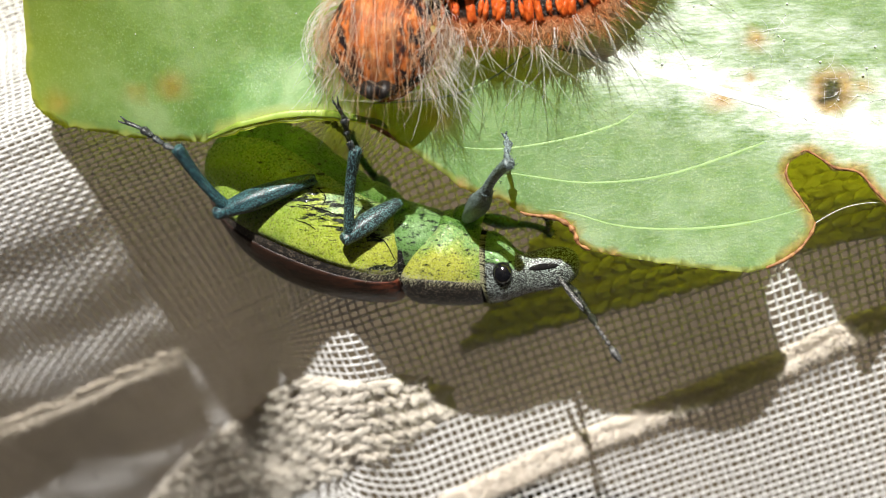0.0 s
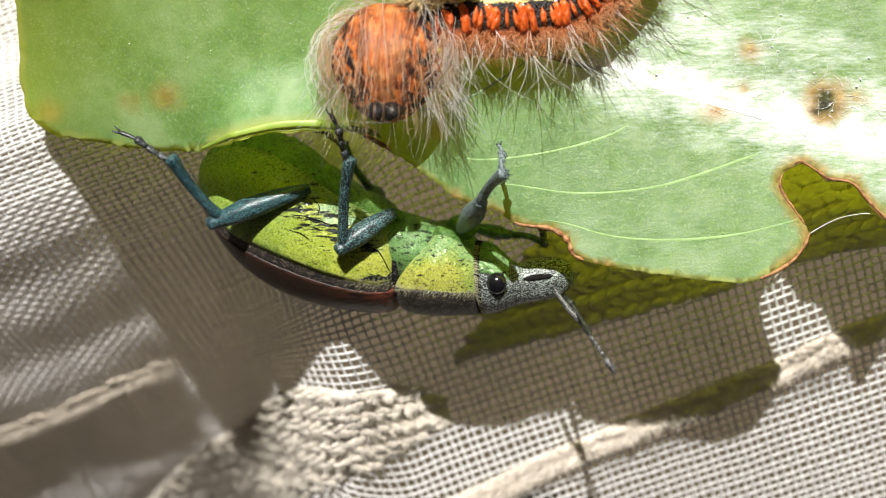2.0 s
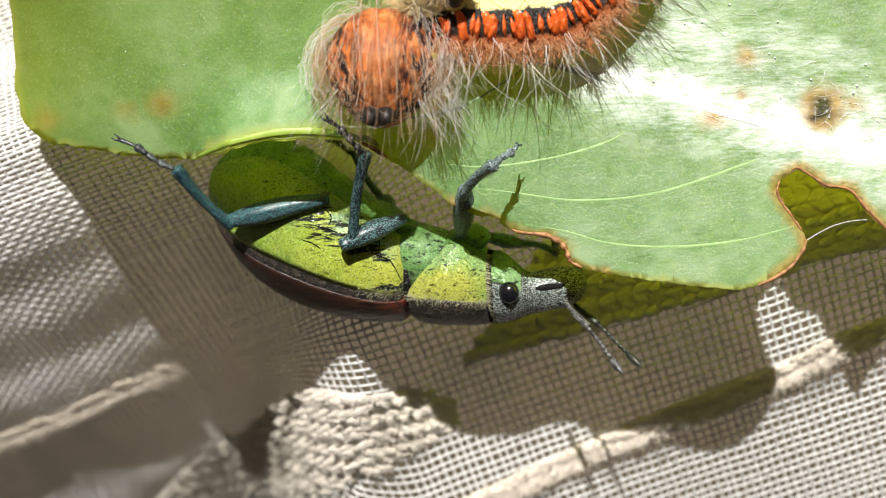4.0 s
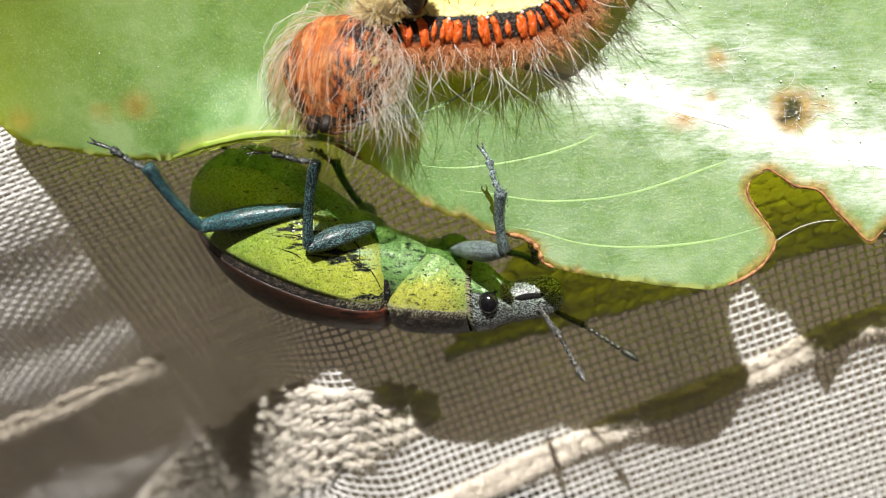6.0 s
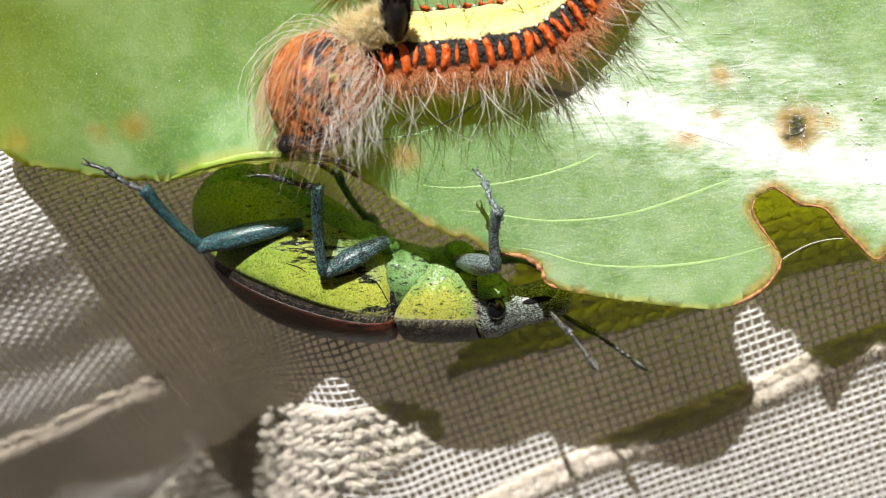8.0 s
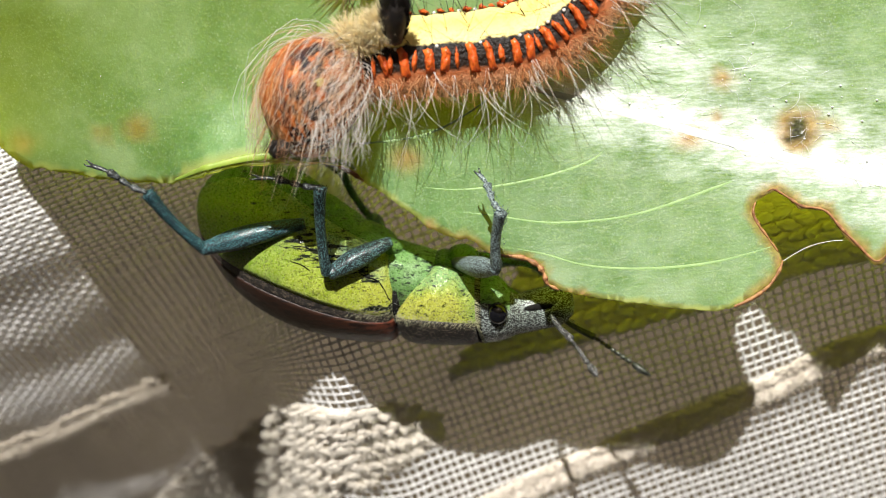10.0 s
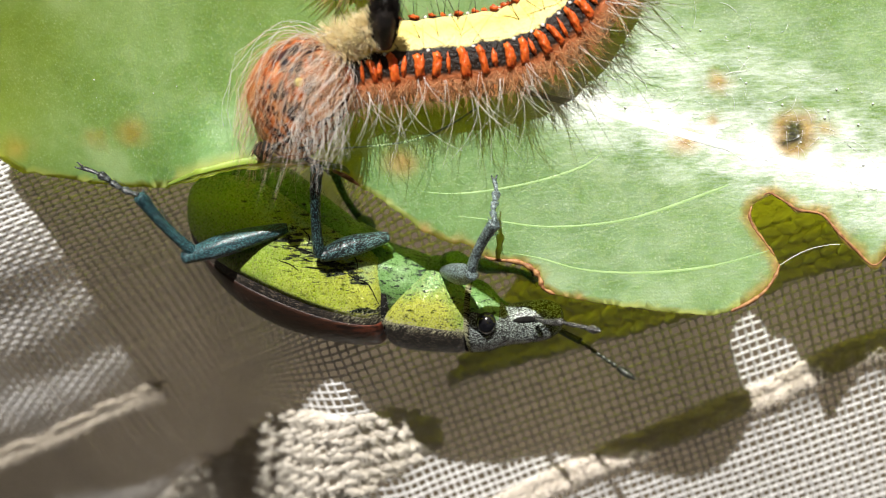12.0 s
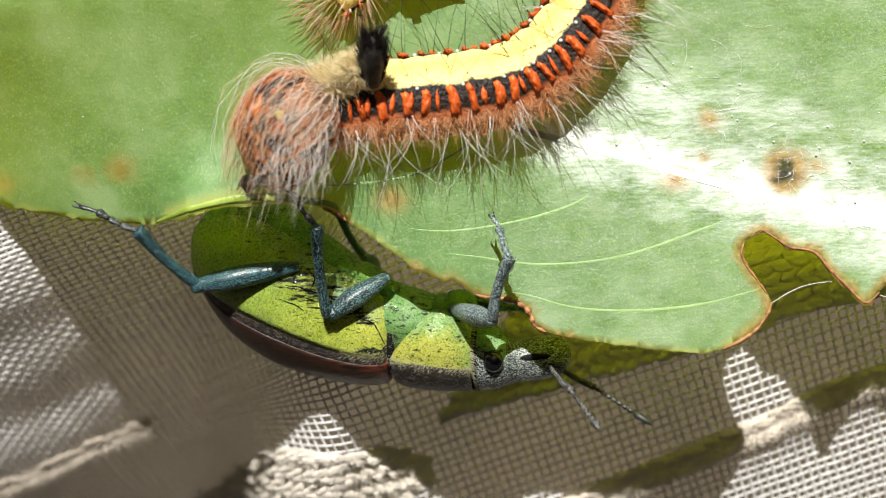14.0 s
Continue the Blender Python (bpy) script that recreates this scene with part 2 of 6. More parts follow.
def head_material():
    s = Shade("caterpillar_head_skin")
    mot = s.noise(0.42, 6, (1.7, 0.6, 1.0), 0.66)
    side = s.attr("turn")
    tone = s.ramp(s.noise(0.6, 5), [(0.3, (0.24, 0.05, 0.012)), (0.5, (0.48, 0.14, 0.032)), (0.7, (0.62, 0.28, 0.10))])
    spots = s.math("MULTIPLY", s.ramp(mot, [(0.46, 1.0), (0.56, 0.0)]), side)
    tone = s.mix(spots, tone, (0.012, 0.010, 0.014))
    dots = s.math("MULTIPLY", s.ramp(s.cells(0.24), [(0.20, 0.7), (0.36, 0.0)]), s.ramp(side, [(0.25, 0.3), (0.6, 1.0)]))
    tone = s.mix(dots, tone, (0.014, 0.010, 0.012))
    s.bump(s.noise(0.3, 3), 0.04, 0.5)
    return s.done(tone, 0.55, 0, 0.25)


def thread_material():
    s = Shade("nylon_thread")
    tone = s.ramp(s.noise(2.5, 3), [(0.3, (0.86, 0.86, 0.86)), (0.7, (0.96, 0.96, 0.95))])
    s.done(tone, 0.32, 0, 1.0)
    return s.clear(0.40)


def cord_material():
    s = Shade("cotton_cord")
    tone = s.ramp(s.noise(0.6, 5), [(0.3, (0.62, 0.54, 0.45)), (0.7, (0.86, 0.79, 0.70))])
    s.bump(s.noise(0.10, 4, (0.4, 1.6, 1.6)), 0.08, 0.9)
    return s.done(tone, 0.75, 0, 0.3)


M_LEAF = leaf_material()
M_UNDER = underside_material()
M_VEIN = vein_material()
M_MIDRIB = midrib_material()
M_FLANK = flank_material()
M_THORAX = thorax_material()
M_BELLY = scale_material("scales_green", (0.055, 0.17, 0.03), (0.13, 0.31, 0.05), (0.26, 0.46, 0.11), (0.010, 0.022, 0.008), 0.37)
M_MINT = scale_material("scales_mint", (0.08, 0.24, 0.04), (0.19, 0.41, 0.10), (0.36, 0.58, 0.26), (0.012, 0.030, 0.016), 0.39)
M_ELYTRA = elytron_material()
M_SNOUT = bristle_material("snout_shell", (0.014, 0.016, 0.015), (0.46, 0.54, 0.50), 0.66)
M_SIDE = bristle_material("grey_scale_band", (0.012, 0.010, 0.009), (0.17, 0.13, 0.085), 0.34, 0.55)
M_LEG = bristle_material("leg_shell", (0.006, 0.018, 0.024), (0.060, 0.185, 0.21), 0.74, 0.36)
M_LEG_MID = bristle_material("middle_leg_shell", (0.006, 0.010, 0.012), (0.15, 0.31, 0.32), 0.58, 0.38)
M_LEG_PALE = bristle_material("fore_leg_shell", (0.03, 0.04, 0.04), (0.32, 0.42, 0.42), 0.82)
M_FOOT = bristle_material("foot_shell", (0.014, 0.016, 0.016), (0.16, 0.19, 0.20), 0.40)
M_ANT = bristle_material("antenna_shell", (0.014, 0.014, 0.014), (0.24, 0.24, 0.23), 0.66)
M_ANT_DARK = bristle_material("antenna_dark_shell", (0.012, 0.014, 0.010), (0.10, 0.12, 0.07), 0.35)
M_EYE = plain("eye_black", (0.004, 0.004, 0.005), (0.010, 0.010, 0.012), 0.08, 0.10, 0.004, 0, 0.8)
M_FRINGE = hair_material("scale_hairs", (0.50, 0.46, 0.25), (0.86, 0.86, 0.66))
M_CAT = caterpillar_material()
M_HEAD = head_material()
M_WART = plain("wart_orange", (0.48, 0.055, 0.010), (0.74, 0.16, 0.022), 0.12, 0.35, 0.03)
M_DOT = plain("dot_white", (0.60, 0.62, 0.58), (0.85, 0.85, 0.78), 0.1, 0.25, 0.02)
M_BLACK = plain("tuft_black", (0.006, 0.005, 0.005), (0.020, 0.014, 0.010), 0.2, 0.5, 0.05)
M_GROOVE = plain("groove_black", (0.006, 0.006, 0.006), (0.014, 0.013, 0.012), 0.1, 0.9, 0.02, 0, 0.1)
M_CREAM = hair_material("cream_fluff", (0.88, 0.68, 0.38), (0.99, 0.92, 0.70), 0.5, 0.0)
M_TAN = plain("tan_fluff", (0.34, 0.19, 0.08), (0.62, 0.42, 0.22), 0.5, 0.75, 0.12)
M_HAIR_TAN = hair_material("hair_tan", (0.58, 0.21, 0.06), (0.98, 0.84, 0.66))
M_FUZZ = hair_material("fuzz_russet", (0.56, 0.20, 0.06), (0.92, 0.62, 0.36))
M_HAIR_WHITE = hair_material("hair_white", (0.90, 0.84, 0.76), (0.99, 0.97, 0.95))
M_HAIR_DARK = hair_material("hair_dark", (0.012, 0.008, 0.006), (0.06, 0.035, 0.02), thin=0.0)
M_BEAD = plain("bead_clear", (0.80, 0.82, 0.80), (0.92, 0.92, 0.90), 0.05, 0.06, 0.0, 0, 1.0)
M_SILK = plain("silk_white", (0.88, 0.89, 0.88), (0.96, 0.96, 0.96), 0.5, 0.3, 0.0)
M_THREAD = thread_material()
M_CORD = cord_material()
M_CORD_GREY = plain("cord_grey", (0.40, 0.35, 0.28), (0.58, 0.52, 0.43), 0.7, 0.85, 0.08)
M_TAPE = plain("tape_cotton", (0.58, 0.53, 0.45), (0.78, 0.73, 0.64), 0.7, 0.85, 0.08)
M_TURNED = plain("leaf_edge_lime", (0.20, 0.32, 0.03), (0.32, 0.42, 0.07), 0.6, 0.45, 0.02)
M_SCORCH = plain("leaf_scorched", (0.16, 0.060, 0.022), (0.46, 0.24, 0.09), 0.16, 0.6, 0.05)
M_GROUND = plain("ground_earth", (0.054, 0.041, 0.024), (0.088, 0.067, 0.041), 12.0, 0.9, 1.0)
M_LUMP = plain("lump_yellow", (0.38, 0.34, 0.06), (0.62, 0.58, 0.20), 0.15, 0.5, 0.06)


# ---- mesh helpers ----
class Build:
    """Vertices in millimetres, faces, and values carried by the vertices."""
    size = 1.0

    def __init__(self):
        self.v, self.f, self.data = [], [], {}

    def note(self, name, value, count=1):
        self.data.setdefault(name, []).extend([value] * count)

    def loft(self, rings, caps=True, close=True):
        """Skins equal rings of points."""
        n, base = len(rings[0]), len(self.v)
        for r in rings:
            self.v.extend(tuple(p) for p in r)
        for i in range(len(rings) - 1):
            for k in range(n if close else n - 1):
                a, b = base + i * n + k, base + i * n + (k + 1) % n
                self.f.append((a, b, b + n, a + n))
        if caps and close:
            self.f.append(tuple(base + k for k in reversed(range(n))))
            self.f.append(tuple(base + (len(rings) - 1) * n + k for k in range(n)))

    def tube(self, points, radii, sides=6, flat=1.0, level=False):
        """A round rod along points."""
        pts = [Vector(p) for p in points]
        rings, side = [], None
        for i, p in enumerate(pts):
            way = (pts[min(i + 1, len(pts) - 1)] - pts[max(i - 1, 0)])
            way = way.normalized() if way.length > 1e-9 else Vector((1, 0, 0))
            if side is None:
                side = way.orthogonal().normalized()
            side = side - way * side.dot(way)
            side = side.normalized() if side.length > 1e-6 else way.orthogonal().normalized()
            if level:
                side = Vector((-way.y, way.x, 0)).normalized()
            up = way.cross(side)
            r = radii[i] if not isinstance(radii, (int, float)) else radii
            rings.append([p + side * (r * math.cos(a)) + up * (r * flat * math.sin(a))
                          for a in (2 * math.pi * k / sides for k in range(sides))])
        self.loft(rings)

    def hair(self, root, way, length, r, bend=(0, 0, 0), steps=5, sides=3):
        p, d = Vector(root), Vector(way).normalized()
        b = Vector(bend)
        pts, rad = [p.copy()], [r]
        for i in range(steps):
            d = (d + b / steps).normalized()
            p = p + d * (length / steps)
            pts.append(p.copy())
            rad.append(r * (1 - 0.85 * (i + 1) / steps))
        self.tube(pts, rad, sides)

    def ball(self, c, r, rings=8, sides=12, lump=0.0, seed=0.0):
        """A lumpy ellipsoid; r gives its three half axes."""
        c = Vector(c)
        out = []
        for i in range(rings + 1):
            th = math.pi * min(max(i / rings, 0.015), 0.985)
            ring = []
            for k in range(sides):
                ph = 2 * math.pi * k / sides
                d = Vector((math.sin(th) * math.cos(ph), math.sin(th) * math.sin(ph), math.cos(th)))
                g = 1 + lump * noise.noise(d * 2.2 + Vector((seed, seed * 1.7, 0)))
                ring.append(c + Vector((d.x * r[0], d.y * r[1], d.z * r[2])) * g)
            out.append(ring)
        out.reverse()
        self.loft(out)

    def mesh(self, name, material, smooth=True):
        me = bpy.data.meshes.new(name)
        me.from_pydata([(x * MM * self.size, y * MM * self.size, z * MM * self.size) for x, y, z in self.v], [], self.f)
        for key, vals in self.data.items():
            at = me.attributes.new(key, "FLOAT", "POINT")
            at.data.foreach_set("value", vals)
        me.polygons.foreach_set("use_smooth", [smooth] * len(me.polygons))
        me.materials.append(material)
        me.update()
        return me


def thing(name, label, category, group="", kind="", build=None, material=None, smooth=True):
    ob = new(name, build.mesh(name, material, smooth) if build else None)
    return tagged(ob, label, category, group, kind)


def part(name, build, material, parent, label="", kind="", smooth=True):
    ob = new(name, build.mesh(name, material, smooth) if isinstance(build, Build) else build)
    ob.parent = parent
    return tagged(ob, label, kind=kind)


def smooth_path(points, per=8, closed=False):
    """A rounded line through points."""
    pts = [Vector(p) for p in points]
    n, out = len(pts), []
    for i in range(n if closed else n - 1):
        if closed:
            a, b, c, d = pts[i - 1], pts[i], pts[(i + 1) % n], pts[(i + 2) % n]
        else:
            a, b, c, d = pts[max(i - 1, 0)], pts[i], pts[i + 1], pts[min(i + 2, n - 1)]
        for k in range(per):
            t = k / per
            out.append(0.5 * (2 * b + (c - a) * t + (2 * a - 5 * b + 4 * c - d) * t * t + (3 * b - a - 3 * c + d) * t ** 3))
    if not closed:
        out.append(pts[-1])
    return out


def lerp_table(table, x):
    if x <= table[0][0]:
        return table[0][1]
    for (a, u), (b, v) in zip(table, table[1:]):
        if x <= b:
            return u + (v - u) * (x - a) / (b - a)
    return table[-1][1]


# ---- net, ground ----
NET_TURN = radians(21)


def soft_step(t):
    t = max(0.0, min(1.0, t))
    return t * t * (3 - 2 * t)


FOLDS = [(-14.0, -29.0), (-9.0, -23.2), (-6.0, -19.6), (-3.5, -16.7), (-1.0, -13.8), (0.5, -12.0), (2.0, -10.2), (3.5, -8.4), (5.0, -6.6), (5.6, -5.9), (7.1, -4.4), (8.6, -3.5), (9.5, -3.5), (13.0, -6.5)]


def net_height(x, y):
    """The net sags under the leaf and swells to a low ridge beside the weevil's back."""
    tilt = 0.26 + 0.28 * max(0.0, min(1.0, (x - 2.0) / 6.0))
    z = min(-7.9 + tilt * (y + 7.2), -5.1 + 1.7 * soft_step((x - 4.0) / 5.0)) + 0.08 * math.sin(x * 0.42 + y * 0.31)
    crest = -3.4 + 0.10 * (x + 5.0)
    top = -3.85 - 0.16 * max(0.0, -8.0 - x)
    swell = top - 0.60 * (crest - y) if y < crest else top - 0.9 * soft_step((y - crest) / 1.8)
    # folds run along the weave beyond the weevil's tail
    v = -0.358 * x + 0.934 * y + 0.25 * math.sin(x * 0.7)
    fold = lerp_table(FOLDS, v) + 0.05 * math.sin(v * 2.3 + 0.5 * math.sin(x * 0.6))
    swell += (fold - swell) * soft_step((-4.2 - x) / 6.5)
    side = soft_step((-1.2 - x) / 3.4)
    z += (swell - z) * side
    z -= 0.6 * math.exp(-((x + 3.0) / 4.5) ** 2 - ((y - 0.2) / 2.2) ** 2)
    far = max(abs(x) - 21.0, abs(y) - 17.0, 0.0)
    return max(z - 0.05 * far * far, -30.0)


def gathered(u, v):
    """From the weave's own lines to the plan: where the net hangs steeply its cross threads lie closer together."""
    c, s = math.cos(NET_TURN), math.sin(NET_TURN)
    g = soft_step((-2.0 - (u * c - v * s)) / 6.0)
    v = -1.0 + (v + 1.0) * (1 - 0.48 * g)
    return u * c - v * s, u * s + v * c


def net_threads(direction, phase):
    """All threads of one direction, weaving over and under those of the other."""
    b = Build()
    pitch, reach = 0.312, 34.0
    count = int(reach / pitch)
    for i in range(-count, count + 1):
        off = i * pitch + rng.uniform(-0.03, 0.03)
        pts = []
        j0 = int(reach / pitch)
        for j in range(-j0, j0 + 1):
            a = j * pitch
            u, v = (a, off) if direction == 0 else (off, a)
            x, y = gathered(u, v)
            if not (-25.0 < x < 20.5 and -16.0 < y < 11.0):
                continue
            wave = 0.035 * (1 if (i + j + phase) % 2 == 0 else -1)
            w = 0.03 * noise.noise(Vector((x * 0.8, y * 0.8, direction * 9.0)))
            pts.append((x + w, y - w, net_height(x, y) + wave))
        if len(pts) > 3:
            b.tube(pts, 0.062, 4, 0.75)
    return b


def build_net():
    net = thing("net", "white woven nylon mesh net, lit by sun", "net", kind="stuff")
    part("warp_threads", net_threads(0, 0), M_THREAD, net, kind="stuff")
    part("weft_threads", net_threads(1, 1), M_THREAD, net, kind="stuff")
    return net


def build_ground():
    b = Build()
    rings = []
    for r in (30, 60, 90, 130, 180, 260):
        rings.append([(r * math.cos(2 * math.pi * k / 40), r * math.sin(2 * math.pi * k / 40), -45.0) for k in range(40)])
    b.loft(rings, caps=False)
    b.f.append(tuple(range(40)))
    return thing("ground", "dry brown earth far under the net", "ground", kind="structure", build=b, material=M_GROUND, smooth=False)


def stitch_mesh(size, material, count, seed):
    """A few soft lumps of twisted cotton, each with loose fibres."""
    kinds = []
    for k in range(count):
        b = Build()
        b.ball((0, 0, 0), size, 8, 14, 0.35, seed + 3.1 * k)
        for q in range(26):
            d = Vector((rng.gauss(0, 1), rng.gauss(0, 1), abs(rng.gauss(0, 1)))).normalized()
            b.hair((d.x * size[0] * 0.97, d.y * size[1] * 0.95, d.z * size[2] * 0.9), d + Vector((rng.uniform(-1, 1), 0, 0)), rng.uniform(0.10, 0.34), 0.011,
                   (rng.uniform(-1, 1), rng.uniform(-1, 1), -0.5), 3)
        kinds.append(b.mesh("stitch", material))
    return kinds


def build_cord(points, width, label, material):
    """Flat plaited cotton cord: two rows of slanting stitches over a core, with loose fibres."""
    cord = thing("cord", label, "cord", group="cords sewn to the net")
    line = smooth_path([(x, y, 0) for x, y in points], 30)
    core = Build()
    core.tube([(p.x, p.y, net_height(p.x, p.y) + 0.06 + width * 0.10) for p in line],
              [width * (0.43 + 0.05 * noise.noise(Vector((i * 0.11, 2.0, 0)))) for i in range(len(line))], 12, 0.24, True)
    part("core", core, material, cord)
    kinds = stitch_mesh((width * 0.46, width * 0.20, width * 0.09), material, 6, width)
    run, nxt, side = 0.0, 0.0, 1
    for i in range(1, len(line)):
        p, q = line[i], line[i] - line[i - 1]
        run += q.length
        if run < nxt:
            continue
        nxt = run + width * rng.uniform(0.15, 0.24)
        side = -side
        n = Vector((-q.y, q.x, 0)).normalized() * (width * rng.uniform(0.06, 0.30) * side)
        x, y = p.x + n.x, p.y + n.y
        ob = part("stitch", rng.choice(kinds), material, cord)
        tip = math.degrees(math.atan((net_height(x, y + 0.3) - net_height(x, y - 0.3)) / 0.6))
        ob.matrix_basis = pose(x * MM, y * MM, (net_height(x, y) + 0.06 + width * 0.16) * MM, tip, 0, math.degrees(math.atan2(q.y, q.x)) - 14 * side + rng.uniform(-13, 13))
    b = Build()
    for k in range(2600):
        p = rng.choice(line)
        d = Vector((rng.uniform(-1, 1), rng.uniform(-1, 1), rng.uniform(-0.2, 0.9)))
        root = Vector((p.x, p.y, net_height(p.x, p.y) + 0.08 + width * 0.2)) + d.normalized() * width * 0.40
        b.hair(root, d, rng.uniform(0.12, 0.5), 0.009, (rng.uniform(-1.5, 1.5), rng.uniform(-1.5, 1.5), -0.4), 3)
    part("fuzz", b, material, cord, kind="stuff")
    return cord


def inside(x, y, ring):
    hit = False
    for (x0, y0), (x1, y1) in zip(ring, ring[1:] + ring[:1]):
        if (y0 > y) != (y1 > y) and x < (x1 - x0) * (y - y0) / (y1 - y0) + x0:
            hit = not hit
    return hit


def build_tape(ring, label, angle, row, size, seed):
    """A broad band of thick knitted stitches, each one a soft lump."""
    tape = thing("woven_tape", label, "tape", group="tapes knitted into the net")
    along = Vector((math.cos(radians(angle)), math.sin(radians(angle)), 0))
    across = Vector((-along.y, along.x, 0))
    kinds = stitch_mesh(size, M_TAPE, 6, seed)
    backing = polygon_sheet([(q.x, q.y) for q in smooth_path([(x, y, 0) for x, y in ring], 5, True)], 0.5, lambda x, y, g: net_height(x, y) + 0.12)
    thicken(part("backing", backing, M_TAPE, tape), 0.05)
    cx, cy = sum(p[0] for p in ring) / len(ring), sum(p[1] for p in ring) / len(ring)
    for r in range(-30, 31):
        a = -16.0 + rng.uniform(0, 0.4)
        while a < 16:
            p = Vector((cx, cy, 0)) + along * a + across * (r * row + rng.uniform(-0.2, 0.2) * row)
            a += size[0] * rng.uniform(1.0, 1.3)
            if not inside(p.x, p.y, ring):
                continue
            slope = math.degrees(math.atan((net_height(p.x, p.y + 0.3) - net_height(p.x, p.y - 0.3)) / 0.6))
            ob = part("stitch", rng.choice(kinds), M_TAPE, tape)
            ob.matrix_basis = pose(p.x * MM, p.y * MM, (net_height(p.x, p.y) + 0.14) * MM, slope, 0, angle + 14 * (1 if r % 2 else -1) + rng.uniform(-9, 9))
    return tape


# ---- leaves ----
MIDRIB = [(-9.4, 8.5), (-5.6, 7.68), (4.14, 5.17), (14.21, 2.47), (22.0, 1.2), (27.0, 1.0)]
LEAF_OUTLINE = [(-14.16, 6.98), (-14.2, 4.45), (-13.45, 3.35), (-11.75, 2.94), (-9.99, 2.69), (-8.23, 2.66), (-7.35, 2.85), (-5.94, 3.13), (-3.39, 3.12), (-2.59, 2.61), (-1.18, 1.63), (-0.12, 0.93), (0.76, 0.75), (1.46, 0.3), (2.34, 0.21), (2.96, -0.14), (3.13, -0.58), (4.1, -0.94), (5.86, -1.21), (8.15, -1.48), (9.22, -1.26), (10.11, -0.7), (10.53, 0.01), (10.3, 0.54), (9.78, 1.25), (9.66, 1.8), (10.33, 2.35), (11.21, 1.77), (11.92, 1.68), (12.44, 1.06), (12.96, 0.53), (13.58, 0), (14.18, 0.7), (15.46, 1.05), (19, -0.8), (24, -1.6), (27.2, 1.0), (26, 5.5), (20, 11), (12, 15), (4, 17), (-4, 17.6), (-10, 17), (-14.4, 13.5)]
SPOTS = [(8.65, 5.85, 0.42), (8.45, 4.6, 0.30), (7.65, 3.98, 0.55), (-1.30, 3.35, 0.62), (-9.7, 4.3, 0.55), (-10.8, 4.15, 0.35),
         (-13.4, 3.9, 0.5), (11.5, 4.6, 0.42), (12.1, 4.35, 0.30)]
HOLE = (11.07, 4.2)


def rib_y(x):
    return lerp_table(MIDRIB, x)


def droop(x, y):
    """How far the leaf hangs down towards its tip."""
    d = 0.11 * max(0.0, -7.5 - x) ** 2
    return 4.0 * (1 - math.exp(-d / 4.0)) * max(0.0, min(1.1, (9.0 - y) / 6.0))


def spread(x, y, z):
    """The hanging tip reaches a little further out."""
    k = 1 + droop(x, y) / 38.5
    return (x * k, (y - 1.5) * k + 1.5, z)


def leaf_height(x, y, edge=9.0):
    """Height of the leaf's surface; edge: distance to its margin."""
    z = -droop(x, y) + 0.12 * noise.noise(Vector((x * 0.22, y * 0.3, 1.0)))
    d = rib_y(x) - y
    lobe = soft_step((x + 1.0) / 5.0)
    z += (0.03 + 0.015 * lobe * (d > 0)) * min(abs(d), 5.0) - 0.05
    z += 0.31 * max(-1.0, min(6.0, y - 3.5)) * soft_step((-1.5 - x) / 6.0)
    z -= 0.085 * max(0.0, x - 17.0) ** 2
    fold = max(0.0, min(1.0, (x + 8.8) / 1.4, (-3.5 - x) / 1.2))
    z += fold * 1.5 * max(0.0, 1.0 - edge / 2.4) ** 1.6
    return max(z, -6.0)


def polygon_sheet(outline, step, height, rim=lambda x: 0.22):
    """A sheet filled inside a closed outline, with a fine inner grid. Returns a Build with rim distances."""
    from mathutils import geometry
    pts = [Vector((p[0], p[1])) for p in outline]
    n = len(pts)
    xs, ys = [p.x for p in pts], [p.y for p in pts]
    arr = np.array([(p.x, p.y) for p in pts])
    nxt = np.roll(arr, -1, 0)

    def gap(x, y):
        d = nxt - arr
        t = np.clip(((x - arr[:, 0]) * d[:, 0] + (y - arr[:, 1]) * d[:, 1]) / np.maximum((d * d).sum(1), 1e-12), 0, 1)
        return float(np.sqrt(((arr + d * t[:, None] - (x, y)) ** 2).sum(1)).min())

    verts = list(pts)
    x = min(xs)
    while x < max(xs):
        y = min(ys)
        while y < max(ys):
            q = Vector((x + rng.uniform(-0.3, 0.3) * step, y + rng.uniform(-0.3, 0.3) * step))
            verts.append(q)
            y += step
        x += step
    co, _, faces, *_ = geometry.delaunay_2d_cdt(verts, [], [list(range(n))], 1, 1e-5)
    b = Build()
    for p in co:
        g = gap(p.x, p.y)
        b.v.append((p.x, p.y, height(p.x, p.y, g)))
        b.note("rim", max(0.0, 1.0 - g / rim(p.x)))
    b.f = [tuple(f) for f in faces]
    return b


def rough_outline(points, per, amount, tooth=0.0):
    """A rounded closed outline with small teeth and an uneven edge."""
    line = smooth_path([(x, y, 0) for x, y in points], per, True)
    out, run = [], 0.0
    for i, p in enumerate(line):
        q = line[(i + 1) % len(line)] - line[i - 1]
        run += (p - line[i - 1]).length if i else 0.0
        side = Vector((q.y, -q.x, 0)).normalized() if q.length > 1e-6 else Vector((0, 0, 0))
        w = amount * noise.noise(Vector((run * 1.7, 0.3, 0))) + amount * 0.6 * noise.noise(Vector((run * 5.0, 7.3, 0)))
        w += tooth * ((run / 1.1) % 1.0)
        out.append((p.x + side.x * w, p.y + side.y * w))
    return out


